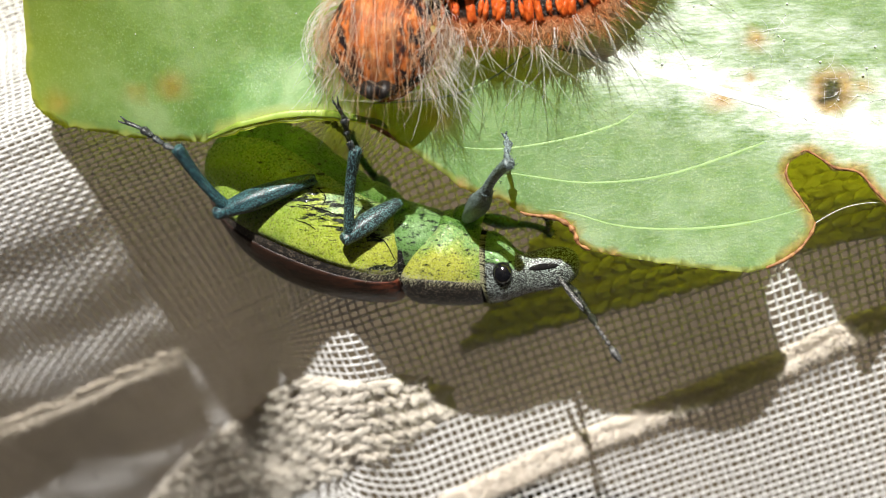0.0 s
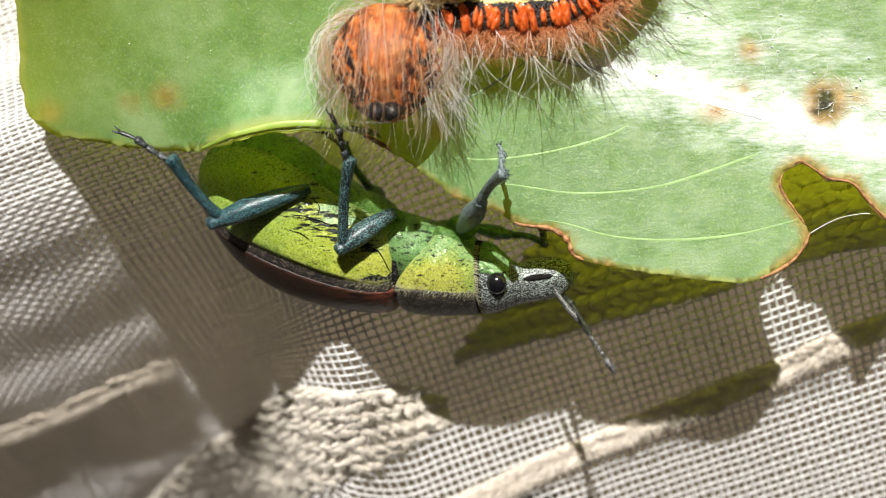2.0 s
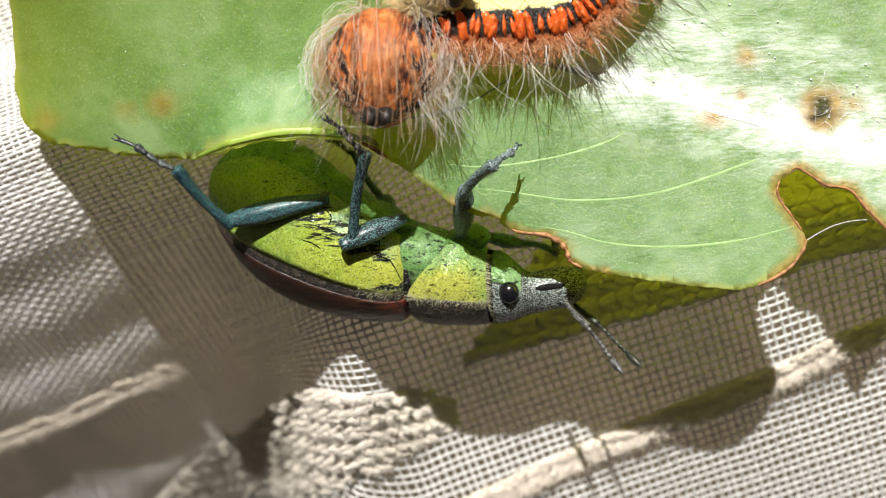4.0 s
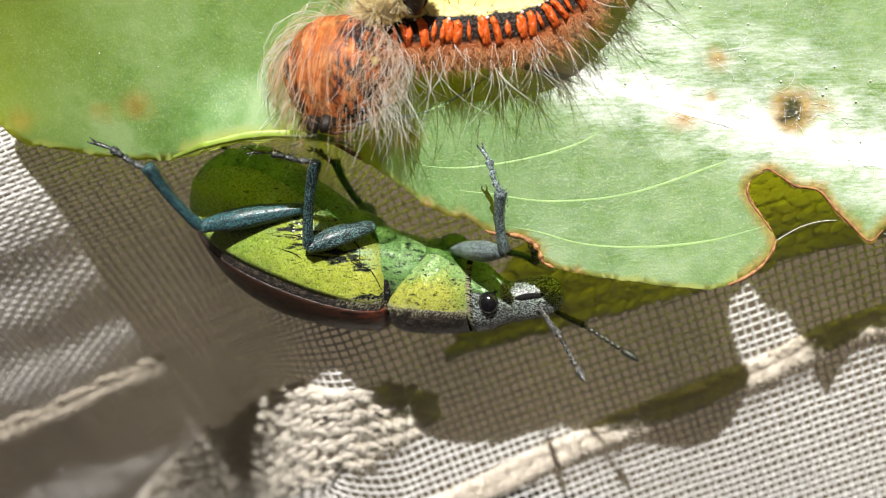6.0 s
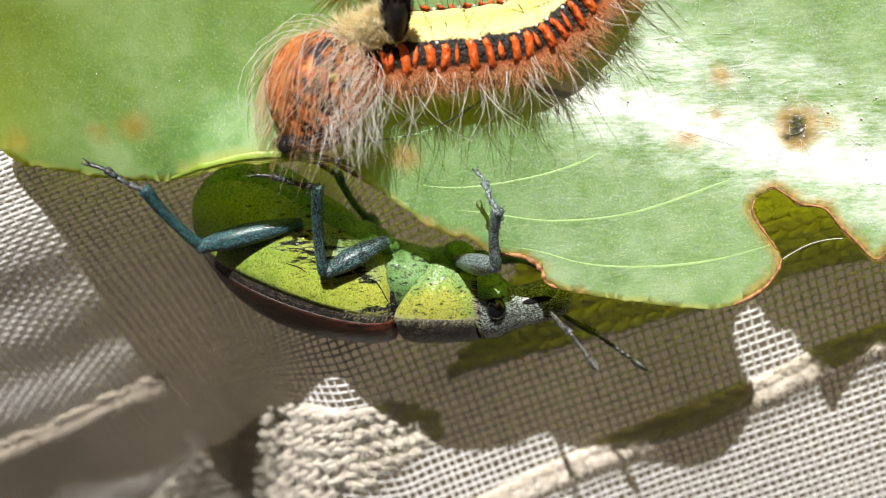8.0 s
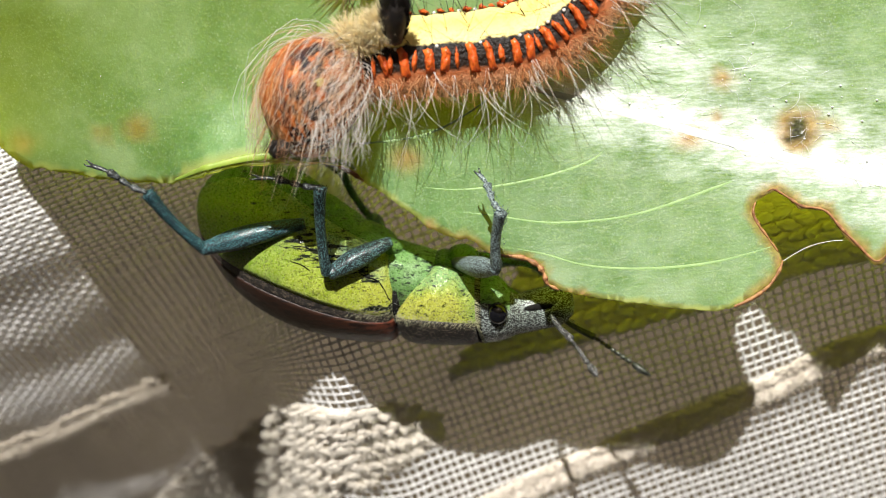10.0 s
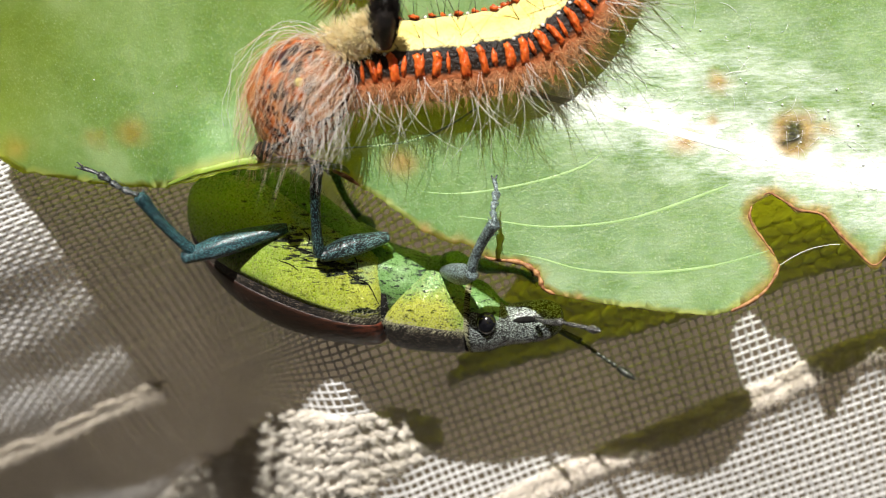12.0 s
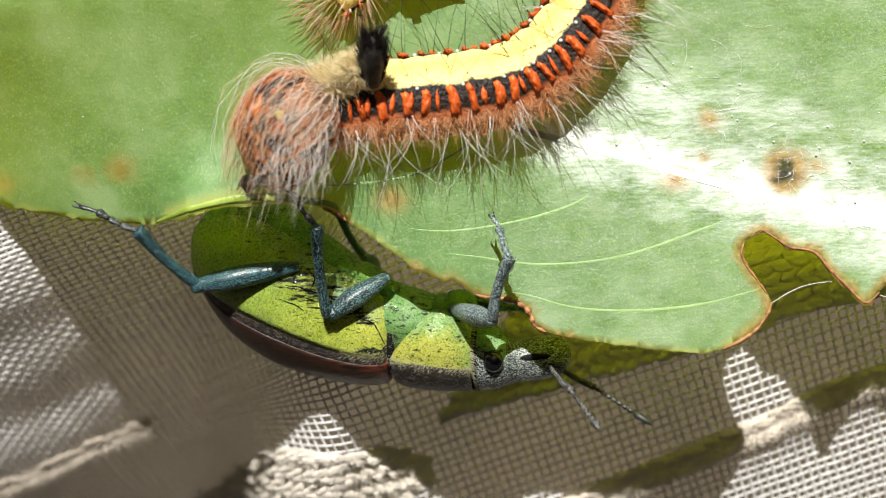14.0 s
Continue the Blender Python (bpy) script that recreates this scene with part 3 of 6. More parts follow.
def thicken(ob, mm):
    mod = ob.modifiers.new("thickness", "SOLIDIFY")
    mod.thickness = mm * MM
    mod.offset = -1.0


def rib(points, r0, r1, lift=0.0, flat=0.35):
    b = Build()
    line = smooth_path([(x, y, 0) for x, y in points], 10)
    n = len(line)
    radii = [(r0 + (r1 - r0) * i / (n - 1)) * (0.15 + 0.85 * min(1.0, 4.0 * i / n, 4.0 * (n - 1 - i) / n)) for i in range(n)]
    b.tube([spread(p.x, p.y, leaf_height(p.x, p.y) + lift) for p in line], radii, 10, flat, True)
    return b


def spread_point(x, y, lift):
    return spread(x, y, leaf_height(x, y) + lift)


def build_leaf():
    outline = rough_outline(LEAF_OUTLINE, 9, 0.07, 0.05)
    b = polygon_sheet(outline, 0.27, leaf_height, lambda x: 0.75 if -8.4 < x < -3.3 else 0.42 if 9.0 < x < 15 else 0.24)
    for x, y, z in b.v:
        d = y - rib_y(x)
        # weights of the painted glare, strongest along the midrib, with the silk
        right = max(0.0, min(1.0, (x - 0.5) / 3.5)) * max(0.0, min(1.0, (21.0 - x) / 4.0))
        near = math.exp(-((d - 0.15) / (0.75 + 0.05 * x)) ** 2) if x > 0 else 0.0
        wide = math.exp(-((d - 1.3) / 1.9) ** 2) * max(0.0, min(1.0, 1.5 - abs(x - 8.5) / 5.5))
        b.note("felt_glare", right * min(1.0, 0.26 + 1.6 * near + 1.15 * wide))
        b.note("silk", right * math.exp(-((d - 0.25) / (0.32 + 0.035 * max(0.0, x))) ** 2) if x > 0 else 0.0)
        blot = 0.0
        for sx, sy, r in SPOTS:
            q = math.hypot(x - sx, (y - sy) * 1.25) / r
            blot = max(blot, max(0.0, 1.25 - q))
        h = math.hypot(x - HOLE[0], y - HOLE[1])
        blot = max(blot, 1.3 * max(0.0, 1 - max(0.0, h - 0.45) / 0.45))
        b.note("blot", min(1.0, blot))
        # the blade isn't pierced here: this masks the hole's painted shade
        b.note("pit_shade", max(0.0, min(1.0, (0.52 - math.hypot((x - HOLE[0]) * 1.15, y - HOLE[1]) + 0.14 * noise.noise(Vector((x * 3, y * 3, 5)))) / 0.10)))
    for (x, y, z), rim in zip(list(b.v), b.data["rim"]):
        s = 0.0
        if rim > 0.15 and not -8.4 < x < -3.7:
            for a, c, yy in ((-0.8, 4.6, 0.6), (9.3, 10.8, 0.0), (9.4, 14.6, 1.2), (-3.6, -2.6, 3.0)):
                if a < x < c and abs(y - yy) < 2.2:
                    s = min(1.0, (rim - 0.15) * 1.6)
        b.note("scorch", s)
    b.v = [spread(*p) for p in b.v]
    leaf = thing("leaf", "broad green leaf with chewed brown edge, silk and painted white glare", "leaf")
    blade = part("blade", b, M_LEAF, leaf)
    thicken(blade, 0.11)
    blade.data.materials.append(M_UNDER)
    blade.modifiers["thickness"].material_offset = 1
    spine = rib([(-3.0, 7.05)] + MIDRIB[2:], 0.08, 0.30, -0.005, 0.16)
    # the rib takes the same painted glare as the blade
    for x, y, z in spine.v:
        spine.note("felt_glare", max(0.0, min(1.0, (x - 2.0) / 4.0)) * max(0.0, min(1.0, (21.0 - x) / 4.0)))
    part("midrib", spine, M_MIDRIB, leaf, "pale raised midrib")
    veins = [
        [(9.0, 2.62), (8.6, 2.45), (5.9, 1.55), (3.4, 1.30), (1.3, 1.55), (-0.6, 1.75)],
        [(10.3, 0.55), (8.4, 0.05), (6.3, -0.15), (4.4, -0.05), (2.9, 0.35), (1.6, 0.55)],
        [(5.0, 3.6), (4.3, 3.15), (2.6, 2.65), (0.4, 2.35), (-1.6, 2.55)],
        [(2.0, 5.7), (-0.4, 4.2), (-3.0, 3.8), (-5.0, 3.9)],
    ]
    for v in veins:
        part("side_vein", rib(v, 0.050, 0.018, -0.001, 0.09), M_VEIN, leaf)
    strip, edge = Build(), smooth_path([(-8.9, 2.55, 0), (-8.3, 2.64, 0), (-7.35, 2.86, 0), (-5.94, 3.16, 0), (-4.6, 3.2, 0), (-3.3, 3.12, 0), (-2.9, 2.9, 0)], 10)
    n = len(edge)
    strip.tube([(p.x, p.y + 0.10, leaf_height(p.x, p.y, 0.0) + 0.05) for p in edge],
               [0.02 + 0.10 * math.sin(math.pi * (k / (n - 1)) ** 1.5) ** 0.7 * (0.85 + 0.2 * ((k / 11.0) % 1.0)) for k in range(n)], 10, 0.28, True)
    part("turned_edge", strip, M_TURNED, leaf, "lime green edge turned upwards")
    for run, r in (([(-3.45, 3.10), (-3.0, 2.88), (-2.62, 2.62)], 0.060), ([(1.30, 0.38), (1.60, 0.28), (2.34, 0.20), (2.80, -0.02), (3.02, -0.30), (3.14, -0.62), (3.5, -0.82)], 0.075),
                   ([(9.0, -1.36), (9.6, -1.08), (10.11, -0.70), (10.45, -0.20), (10.55, 0.10)], 0.060),
                   ([(10.42, 0.35), (10.05, 0.88), (9.78, 1.25), (9.64, 1.60), (9.72, 1.95)], 0.040),
                   ([(10.1, 2.28), (10.33, 2.33), (10.8, 2.05), (11.21, 1.80), (11.92, 1.66), (12.44, 1.08), (12.96, 0.55), (13.5, 0.06), (13.95, 0.40)], 0.042)):
        crust = Build()
        pts = smooth_path([(x, y, 0) for x, y in run], 14)
        crust.tube([spread_point(q.x, q.y, 0.0) for q in pts],
                   [r * (0.25 + 0.9 * math.sin(math.pi * k / (len(pts) - 1)) ** 0.4) * (1 + 0.8 * noise.noise(Vector((k * 0.17, r * 90, 0)))) for k in range(len(pts))], 8, 0.8)
        part("scorched_edge", crust, M_SCORCH, leaf, "brown dried crust along the bite")
    stalk = Build()
    stalk.tube(smooth_path([(27.0, 1.0, -6.0), (31, 1.2, -7.2), (36, 2.5, -9.0)], 8), 0.5, 10)
    part("stalk", stalk, M_VEIN, leaf)
    return leaf


def build_silk():
    """Matted silk threads on the leaf."""
    b = Build()
    for k in range(150):
        t = rng.random() ** 0.8
        x = 1.5 + 13.5 * t
        spread = 0.35 + 1.8 * math.sin(math.pi * min(1.0, t * 1.1)) ** 0.7
        y = rib_y(x) + abs(rng.gauss(0.0, 1.0)) * spread * 1.15 - 0.25
        a = radians(-16 + rng.gauss(0, 38))
        n = rng.uniform(0.25, 0.9)
        p = Vector((x - math.cos(a) * n / 2, y - math.sin(a) * n / 2, 0))
        pts, lift = [], rng.uniform(0.0, 0.05)
        bend = rng.uniform(-1.6, 1.6)
        for i in range(6):
            w = math.sin(math.pi * i / 5)
            pts.append((p.x, p.y, leaf_height(p.x, p.y) + 0.012 + lift * w))
            a += bend / 5
            p = p + Vector((math.cos(a), math.sin(a), 0)) * (n / 5)
        b.tube(pts, rng.uniform(0.003, 0.005), 3)
    thing("silk_webbing", "matted white silk threads spun over the leaf", "silk", kind="stuff", build=b, material=M_SILK)
    # glossy beads added to give leaf and silk their small glints
    b = Build()
    for k in range(70):
        x = rng.uniform(1.8, 15.5)
        y = rib_y(x) + rng.uniform(0.3, 4.2)
        r = rng.uniform(0.012, 0.045) * (1.5 if rng.random() < 0.08 else 1.0)
        b.ball((x, y, leaf_height(x, y) + r * 0.8), (r, r, r), 6, 8)
    for k in range(24):
        x, y = rng.uniform(-11, 0), rng.uniform(3.6, 8.5)
        r = rng.uniform(0.010, 0.030)
        b.ball(spread_point(x, y, r * 0.8), (r, r, r), 6, 8)
    thing("glint_beads", "tiny clear beads added for the glints on leaf and silk", "droplets", kind="stuff", build=b, material=M_BEAD)
    b = Build()
    b.tube(smooth_path([(10.45, 0.0, 0.05), (11.5, 0.55, -0.15), (12.6, 0.72, -0.2), (13.5, 0.45, 0.0), (14.5, 0.2, -0.4), (15.5, 0.1, -0.6)], 6), 0.010, 4)
    thing("silk_strand", "single pale silk strand slung between leaf edges", "silk", build=b, material=M_SILK)


# ---- weevil ----
WEEVIL_SIZE = 1.0173
ABDOMEN = [(-6.85, 3.75, 3.45, 0.15), (-6.72, 4.40, 2.90, 0.75), (-6.40, 4.85, 2.15, 1.30), (-5.70, 5.30, 1.15, 1.72), (-4.90, 5.50, 0.45, 1.95), (-4.00, 5.35, -0.07, 2.05), (-3.00, 4.75, -0.44, 2.05), (-2.00, 3.95, -0.68, 1.95), (-1.06, 3.30, -0.80, 1.80), (-0.45, 3.00, -0.80, 1.62), (-0.12, 2.70, -0.68, 1.40), (0.07, 2.25, -0.30, 1.00)]
THORAX = [(0.02, 1.70, -0.45, 0.85), (0.12, 2.00, -0.70, 1.22), (0.45, 2.15, -0.87, 1.42), (1.00, 2.15, -0.95, 1.48), (1.70, 1.98, -0.99, 1.42), (2.35, 1.70, -0.99, 1.25), (2.66, 1.50, -0.93, 1.08)]
HEAD = [(2.45, 1.25, -0.85, 0.95), (2.90, 1.38, -0.97, 1.02), (3.30, 1.22, -0.93, 1.02), (3.70, 0.82, -0.80, 0.88), (4.00, 0.64, -0.70, 0.74), (4.40, 0.72, -0.64, 0.62), (4.95, 0.80, -0.56, 0.56), (5.40, 0.76, -0.42, 0.52), (5.68, 0.58, -0.20, 0.40), (5.78, 0.32, 0.02, 0.18)]


def body_ring(x, top, low, deep, grow=1.0, arc=None, count=40):
    """One cross-section, from the belly (0 degrees) over the near flank to the back (180) and round."""
    c, h = (top + low) / 2, (top - low) / 2
    a0, a1 = arc or (0.0, 360.0)
    n = count if not arc else 14
    ring = []
    for k in range(n):
        a = radians(a0 + (a1 - a0) * (k / n if not arc else k / (n - 1)))
        ring.append((x, c + h * grow * math.cos(a), deep * grow * math.sin(a)))
    return ring


def dense(sections, steps=5):
    """Sections rounded and interpolated: x, top, low, half depth."""
    line = smooth_path([(s[0], s[1], s[2]) for s in sections], steps)
    dep = smooth_path([(s[0], s[3], 0) for s in sections], steps)
    return [(p.x, p.y, p.z, d.y) for p, d in zip(line, dep)]


def leant(p):
    """The thorax's hind margin leans forward towards the breast."""
    x, y, z = p
    return (x + 1.25 * max(0.0, min(1.0, (y - 0.15) / 1.45)) * max(0.0, 1 - x / 2.5), y, z)


def shell(sections, arc, grow, cut=(0.0, 1.0), thick=0.05, lean=False):
    """A curved plate over a stretch of the body, with its own thickness."""
    rows = sections[int(len(sections) * cut[0]):int(math.ceil(len(sections) * cut[1]))]
    b = Build()
    rings = []
    for x, t, l, d in rows:
        outer = body_ring(x, t, l, d, grow, arc)
        inner = body_ring(x, t, l, d, grow - thick, arc)
        rings.append(outer + inner[::-1])
        b.note("warm", max(0.0, min(1.0, (x + 5.5) / 6.0)), len(outer) * 2)
        for k in list(range(len(outer))) + list(range(len(outer)))[::-1]:
            b.note("edge", k / (len(outer) - 1))
    b.loft([[leant(p) for p in r] for r in rings] if lean else rings)
    return b


def femur(length, r):
    b = Build()
    prof = [(0.0, 0.40), (0.06, 0.55), (0.2, 0.72), (0.45, 0.96), (0.66, 1.0), (0.82, 0.82), (0.93, 0.66), (1.0, 0.60), (1.03, 0.35)]
    pts = [(length * t, -0.10 * r * math.sin(math.pi * t), 0) for t, _ in prof]
    line = smooth_path(pts, 3)
    rad = smooth_path([(t, q * r, 0) for t, q in prof], 3)
    b.tube(line, [q.y for q in rad], 14, 0.9)
    return b


def setae(b, length, r, count, size, spread=1.0):
    for k in range(count):
        t, a = rng.random(), rng.uniform(0, 2 * math.pi)
        root = (length * t, r * math.cos(a) * 0.9, r * math.sin(a) * 0.9)
        b.hair(root, (1.3, math.cos(a) * spread, math.sin(a) * spread), size * rng.uniform(0.6, 1.2), 0.010, (0.4, 0, 0), 2)


def tibia(length, r):
    b = Build()
    prof = [(0.0, 0.75), (0.05, 1.0), (0.3, 0.86), (0.6, 0.88), (0.85, 1.0), (0.96, 1.12), (1.0, 0.9)]
    b.tube(smooth_path([(length * t, 0.10 * math.sin(math.pi * t), 0) for t, _ in prof], 3),
           [p.y for p in smooth_path([(t, q * r, 0) for t, q in prof], 3)], 12)
    setae(b, length, r, 70, 0.14, 0.6)
    for k in range(8):
        a = 2 * math.pi * k / 8
        b.hair((length * 0.97, r * math.cos(a), r * math.sin(a)), (1, math.cos(a) * 0.6, math.sin(a) * 0.6), 0.16, 0.016, steps=2)
    return b


def tarsus(length):
    b = Build()
    for t0, t1, r0, r1 in ((0.0, 0.26, 0.07, 0.125), (0.26, 0.45, 0.07, 0.12), (0.45, 0.66, 0.08, 0.16), (0.62, 0.93, 0.055, 0.085)):
        n = 6
        pts = [(length * (t0 + (t1 - t0) * i / n), 0.05 * math.sin(7 * (t0 + (t1 - t0) * i / n)), 0) for i in range(n + 1)]
        b.tube(pts, [(r0 + (r1 - r0) * math.sin(math.pi * 0.5 * i / n) ** 1.5) * (0.6 if i == n else 1) for i in range(n + 1)], 10, 0.75)
    setae(b, length * 0.7, 0.1, 40, 0.12, 0.8)
    return b


def claw(length):
    b = Build()
    for side in (-1, 1):
        b.tube(smooth_path([(length * 0.90, 0.02 * side, 0), (length * 0.96, 0.06 * side, 0.03), (length * 1.01, 0.08 * side, 0.0),
                            (length * 1.04, 0.06 * side, -0.06)], 4), [0.045 * (1 - 0.75 * i / 12) for i in range(13)], 6)
    return b


def leg(weevil, name, lengths, r, material):
    """A leg in three moving parts: thigh, shin and foot with claws."""
    made = []
    for piece, ln, build in (("femur", lengths[0], femur(lengths[0], r)), ("tibia", lengths[1], tibia(lengths[1], r * 0.50)), ("tarsus", lengths[2], tarsus(lengths[2]))):
        ob = part(f"{name}_{piece}", build, (M_FOOT if name != "fore" else material) if piece == "tarsus" else material, weevil)
        if piece == "tarsus":
            part("claw", claw(ln), M_FOOT, ob, "dark hooked claws")
        made.append(ob)
    return made


def antenna(weevil, name, length, material):
    b = Build()
    n = 8
    b.tube([(length * 0.42 * i / n, -0.05 * math.sin(math.pi * i / n), 0) for i in range(n + 1)], [0.065 + 0.055 * i / n for i in range(n + 1)], 10)
    setae(b, length * 0.42, 0.08, 40, 0.09, 0.5)
    stem = part(name, b, material, weevil, "jointed grey antenna")
    for k in range(7):
        b = Build()
        c = length * (0.45 + 0.055 * k)
        b.ball((c, -0.02 - 0.012 * k, 0), (length * 0.035, 0.066 + 0.003 * k, 0.066), 6, 10, 0.1, k)
        part("bead", b, material, stem)
    b = Build()
    b.tube([(length * (0.82 + 0.19 * i / 8), -0.11 - 0.004 * i, 0) for i in range(9)],
           [0.06, 0.10, 0.122, 0.128, 0.125, 0.112, 0.09, 0.06, 0.015], 12)
    setae(b, 0.1, 0.05, 4, 0.08)
    part("club", b, material, stem)
    return stem


def on_flank(abd, x, y, lift=1.03):
    """The point of the near flank at a place along and across the body."""
    q = min(abd, key=lambda r: abs(r[0] - x))
    c, h = (q[1] + q[2]) / 2, (q[1] - q[2]) / 2
    k = max(-0.98, min(0.98, (y - c) / (h * lift)))
    return (x, y, q[3] * lift * math.sqrt(1 - k * k))


def fringe(rows, angle, lean, count, size, sweep):
    """Short pale hairs along the line where the bright scales end."""
    b = Build()
    for k in range(count):
        x, t, l, d = rng.choice(rows)
        a = radians(angle + rng.gauss(0, 4.0))
        root = (x + rng.uniform(-0.1, 0.1), (t + l) / 2 + (t - l) / 2 * 1.015 * math.cos(a), d * 1.015 * math.sin(a))
        root = leant(root) if lean else root
        b.hair(root, (sweep, math.cos(a) * 0.7, math.sin(a) * 0.6), rng.uniform(0.5, 1.2) * size, 0.010, (sweep, -0.9, -0.2), 3)
    return b


def build_weevil():
    weevil = thing("weevil", "yellow-green scaled weevil clinging upside down to the leaf", "beetle")
    abd, tho, hed = dense(ABDOMEN), dense(THORAX), dense(HEAD)
    b = Build()
    rings = []
    for i, (x, t, l, d) in enumerate(abd):
        groove = 1.0 - 0.075 * max(0.0, 1 - abs(((x + 7.2) / 1.35) % 1.0 - 0.5) / 0.11)
        ring = body_ring(x, t, l, d, 1.0)
        c = (t + l) / 2
        rings.append([(px, c + (py - c) * (groove if py > c else 1.0), pz * (groove if py > c else 1.0)) for px, py, pz in ring])
    b.loft(rings)
    part("abdomen", b, M_BELLY, weevil, "green scaled belly with ring grooves")
    for arc in ((48.0, 121.0), (312.0, 239.0)):
        part("flank", shell(abd, arc, 1.016, thick=0.03), M_FLANK, weevil, "bright yellow-green scaled flank")
    for arc in ((119.0, 133.0), (241.0, 227.0)):
        part("flank_band", shell(abd, arc, 1.012, (0.12, 1.0), 0.03), M_SIDE, weevil, "black speckled lower band")
    for arc in ((130.0, 180.0), (230.0, 180.0)):
        part("elytron", shell(abd, arc, 1.020, thick=0.025), M_ELYTRA, weevil, "dark russet wing case")
    # thin dark seams between the plates of the flank
    for line, r in (([(-3.10, 2.42), (-2.50, 2.30), (-1.72, 2.02), (-1.20, 1.85)], 0.030), ([(-3.15, 1.92), (-2.85, 1.82), (-2.50, 1.60)], 0.026),
                    ([(-0.95, 1.48), (-0.70, 1.36), (-0.32, 1.14), (-0.05, 0.55)], 0.030), ([(-2.45, 2.95), (-2.20, 2.62), (-2.30, 2.30)], 0.030),
                    ([(-1.10, 2.30), (-0.72, 1.95), (-0.70, 1.40)], 0.024)):
        b = Build()
        pts = [on_flank(abd, q.x, q.y + 0.012 * math.sin(11 * q.x), 1.020) for q in smooth_path([(x, y, 0) for x, y in line], 8)]
        b.tube(pts, [r * math.sin(math.pi * (0.08 + 0.84 * i / (len(pts) - 1))) ** 0.6 for i in range(len(pts))], 6, 0.6)
        part("seam", b, M_GROOVE, weevil)
    part("scale_fringe", fringe(abd[38:], 120.0, False, 260, 0.09, -0.5), M_FRINGE, weevil, kind="stuff")
    b = Build()
    b.ball((-2.05, 2.55, 1.52), (0.36, 0.34, 0.26), 10, 16, 0.15, 5)
    part("hind_coxa", b, M_MINT, weevil, "mint scaled hind hip")
    # the breast between waist and thorax
    b = Build()
    b.loft([body_ring(*q) for q in dense([(-0.55, 2.75, 0.35, 1.25), (0.10, 2.55, 0.20, 1.32), (0.75, 2.35, 0.25, 1.25), (1.35, 2.15, 0.35, 1.10), (1.75, 1.9, 0.5, 0.9)])])
    part("breast", b, M_MINT, weevil, "mint scaled breast plate")
    b = Build()
    for q in tho:
        for x, y, z in body_ring(*q):
            b.note("warm", max(0.0, min(1.0, (1.25 - y) / 0.9)) * max(0.25, min(1.0, (3.0 - x) / 1.2)))
    b.loft([[leant(p) for p in body_ring(*q)] for q in tho])
    thorax = part("thorax", b, M_THORAX, weevil, "yellow scaled thorax with grey lower band")
    part("sternum", shell(tho, (-62.0, 48.0), 1.012, (0.02, 0.99), 0.03, True), M_BELLY, thorax, "green scaled breast")
    for arc in ((117.0, 180.0), (243.0, 180.0)):
        part("thorax_band", shell(tho, arc, 1.012, (0.04, 0.98), 0.03, True), M_SIDE, thorax, "grey speckled band")
    part("scale_fringe", fringe(tho[3:], 117.0, True, 420, 0.09, -0.4), M_FRINGE, thorax, kind="stuff")
    collar = Build()
    collar.loft([body_ring(-0.12, 2.1, -0.45, 1.2), body_ring(0.16, 1.9, -0.50, 1.2)])
    part("waist_ring", collar, M_GROOVE, thorax)
    neck = Build()
    neck.loft([body_ring(2.62, 1.46, -0.95, 1.06), body_ring(2.84, 1.43, -1.00, 1.055)])
    part("neck_ring", neck, M_GROOVE, thorax)
    b = Build()
    for k in range(260):
        a = radians(rng.uniform(30, 165))
        b.hair((2.66, 0.285 + 1.20 * math.cos(a), 1.07 * math.sin(a)), (1.0, math.cos(a) * 0.25 - 0.15, math.sin(a) * 0.25), rng.uniform(0.12, 0.26), 0.010, (0, -0.3, 0), 3)
    part("neck_fringe", b, M_FRINGE, thorax, kind="stuff")
    b = Build()
    b.loft([body_ring(*q) for q in hed])
    head = part("head", b, M_SNOUT, weevil, "dark snout covered in pale scales")
    part("throat", shell(hed, (-75.0, 22.0), 1.03, (0.0, 0.45), 0.03), M_BELLY, head, "green scaled throat")
    cheek = shell(hed, (20.0, 82.0), 1.02, (0.06, 0.36), 0.03)
    part("cheek", cheek, M_MINT, head, "mint white scaled cheek")
    for side in (1, -1):
        eye = Build()
        eye.ball((3.38, 0.03, side * 0.97), (0.33, 0.36, 0.27), 12, 18)
        part("eye", eye, M_EYE, head, "glossy black eye")
        scrobe = Build()
        scrobe.tube(smooth_path([(4.15, 0.10, side * 0.62), (4.7, 0.16, side * 0.53), (5.5, 0.20, side * 0.40)], 6), [0.03 + 0.09 * math.sin(math.pi * i / 12) for i in range(13)], 8)
        part("antenna_groove", scrobe, M_GROOVE, head)
    b = Build()
    for k in range(60):
        a = rng.uniform(0, 2 * math.pi)
        x = rng.uniform(4.9, 5.72)
        root = (x, 0.18 + 0.48 * math.cos(a), 0.48 * math.sin(a))
        b.hair(root, (1.2, math.cos(a), math.sin(a)), rng.uniform(0.08, 0.18), 0.010, (0, 0.3, 0), 3)
    part("bristles", b, M_SNOUT, head, kind="stuff")
    b = Build()
    for k in range(700):
        x, t, l, d = rng.choice(tho[3:] + hed[:-4])
        a = radians(rng.uniform(60, 200))
        root = (x, (t + l) / 2 + (t - l) / 2 * math.cos(a), d * math.sin(a))
        b.hair(root, (-0.4, math.cos(a) * 0.5, math.sin(a) * 0.5), rng.uniform(0.06, 0.14), 0.009, (-0.8, -0.4, 0), 2)
    part("short_hairs", b, M_ANT, head, kind="stuff")
    coxa = Build()
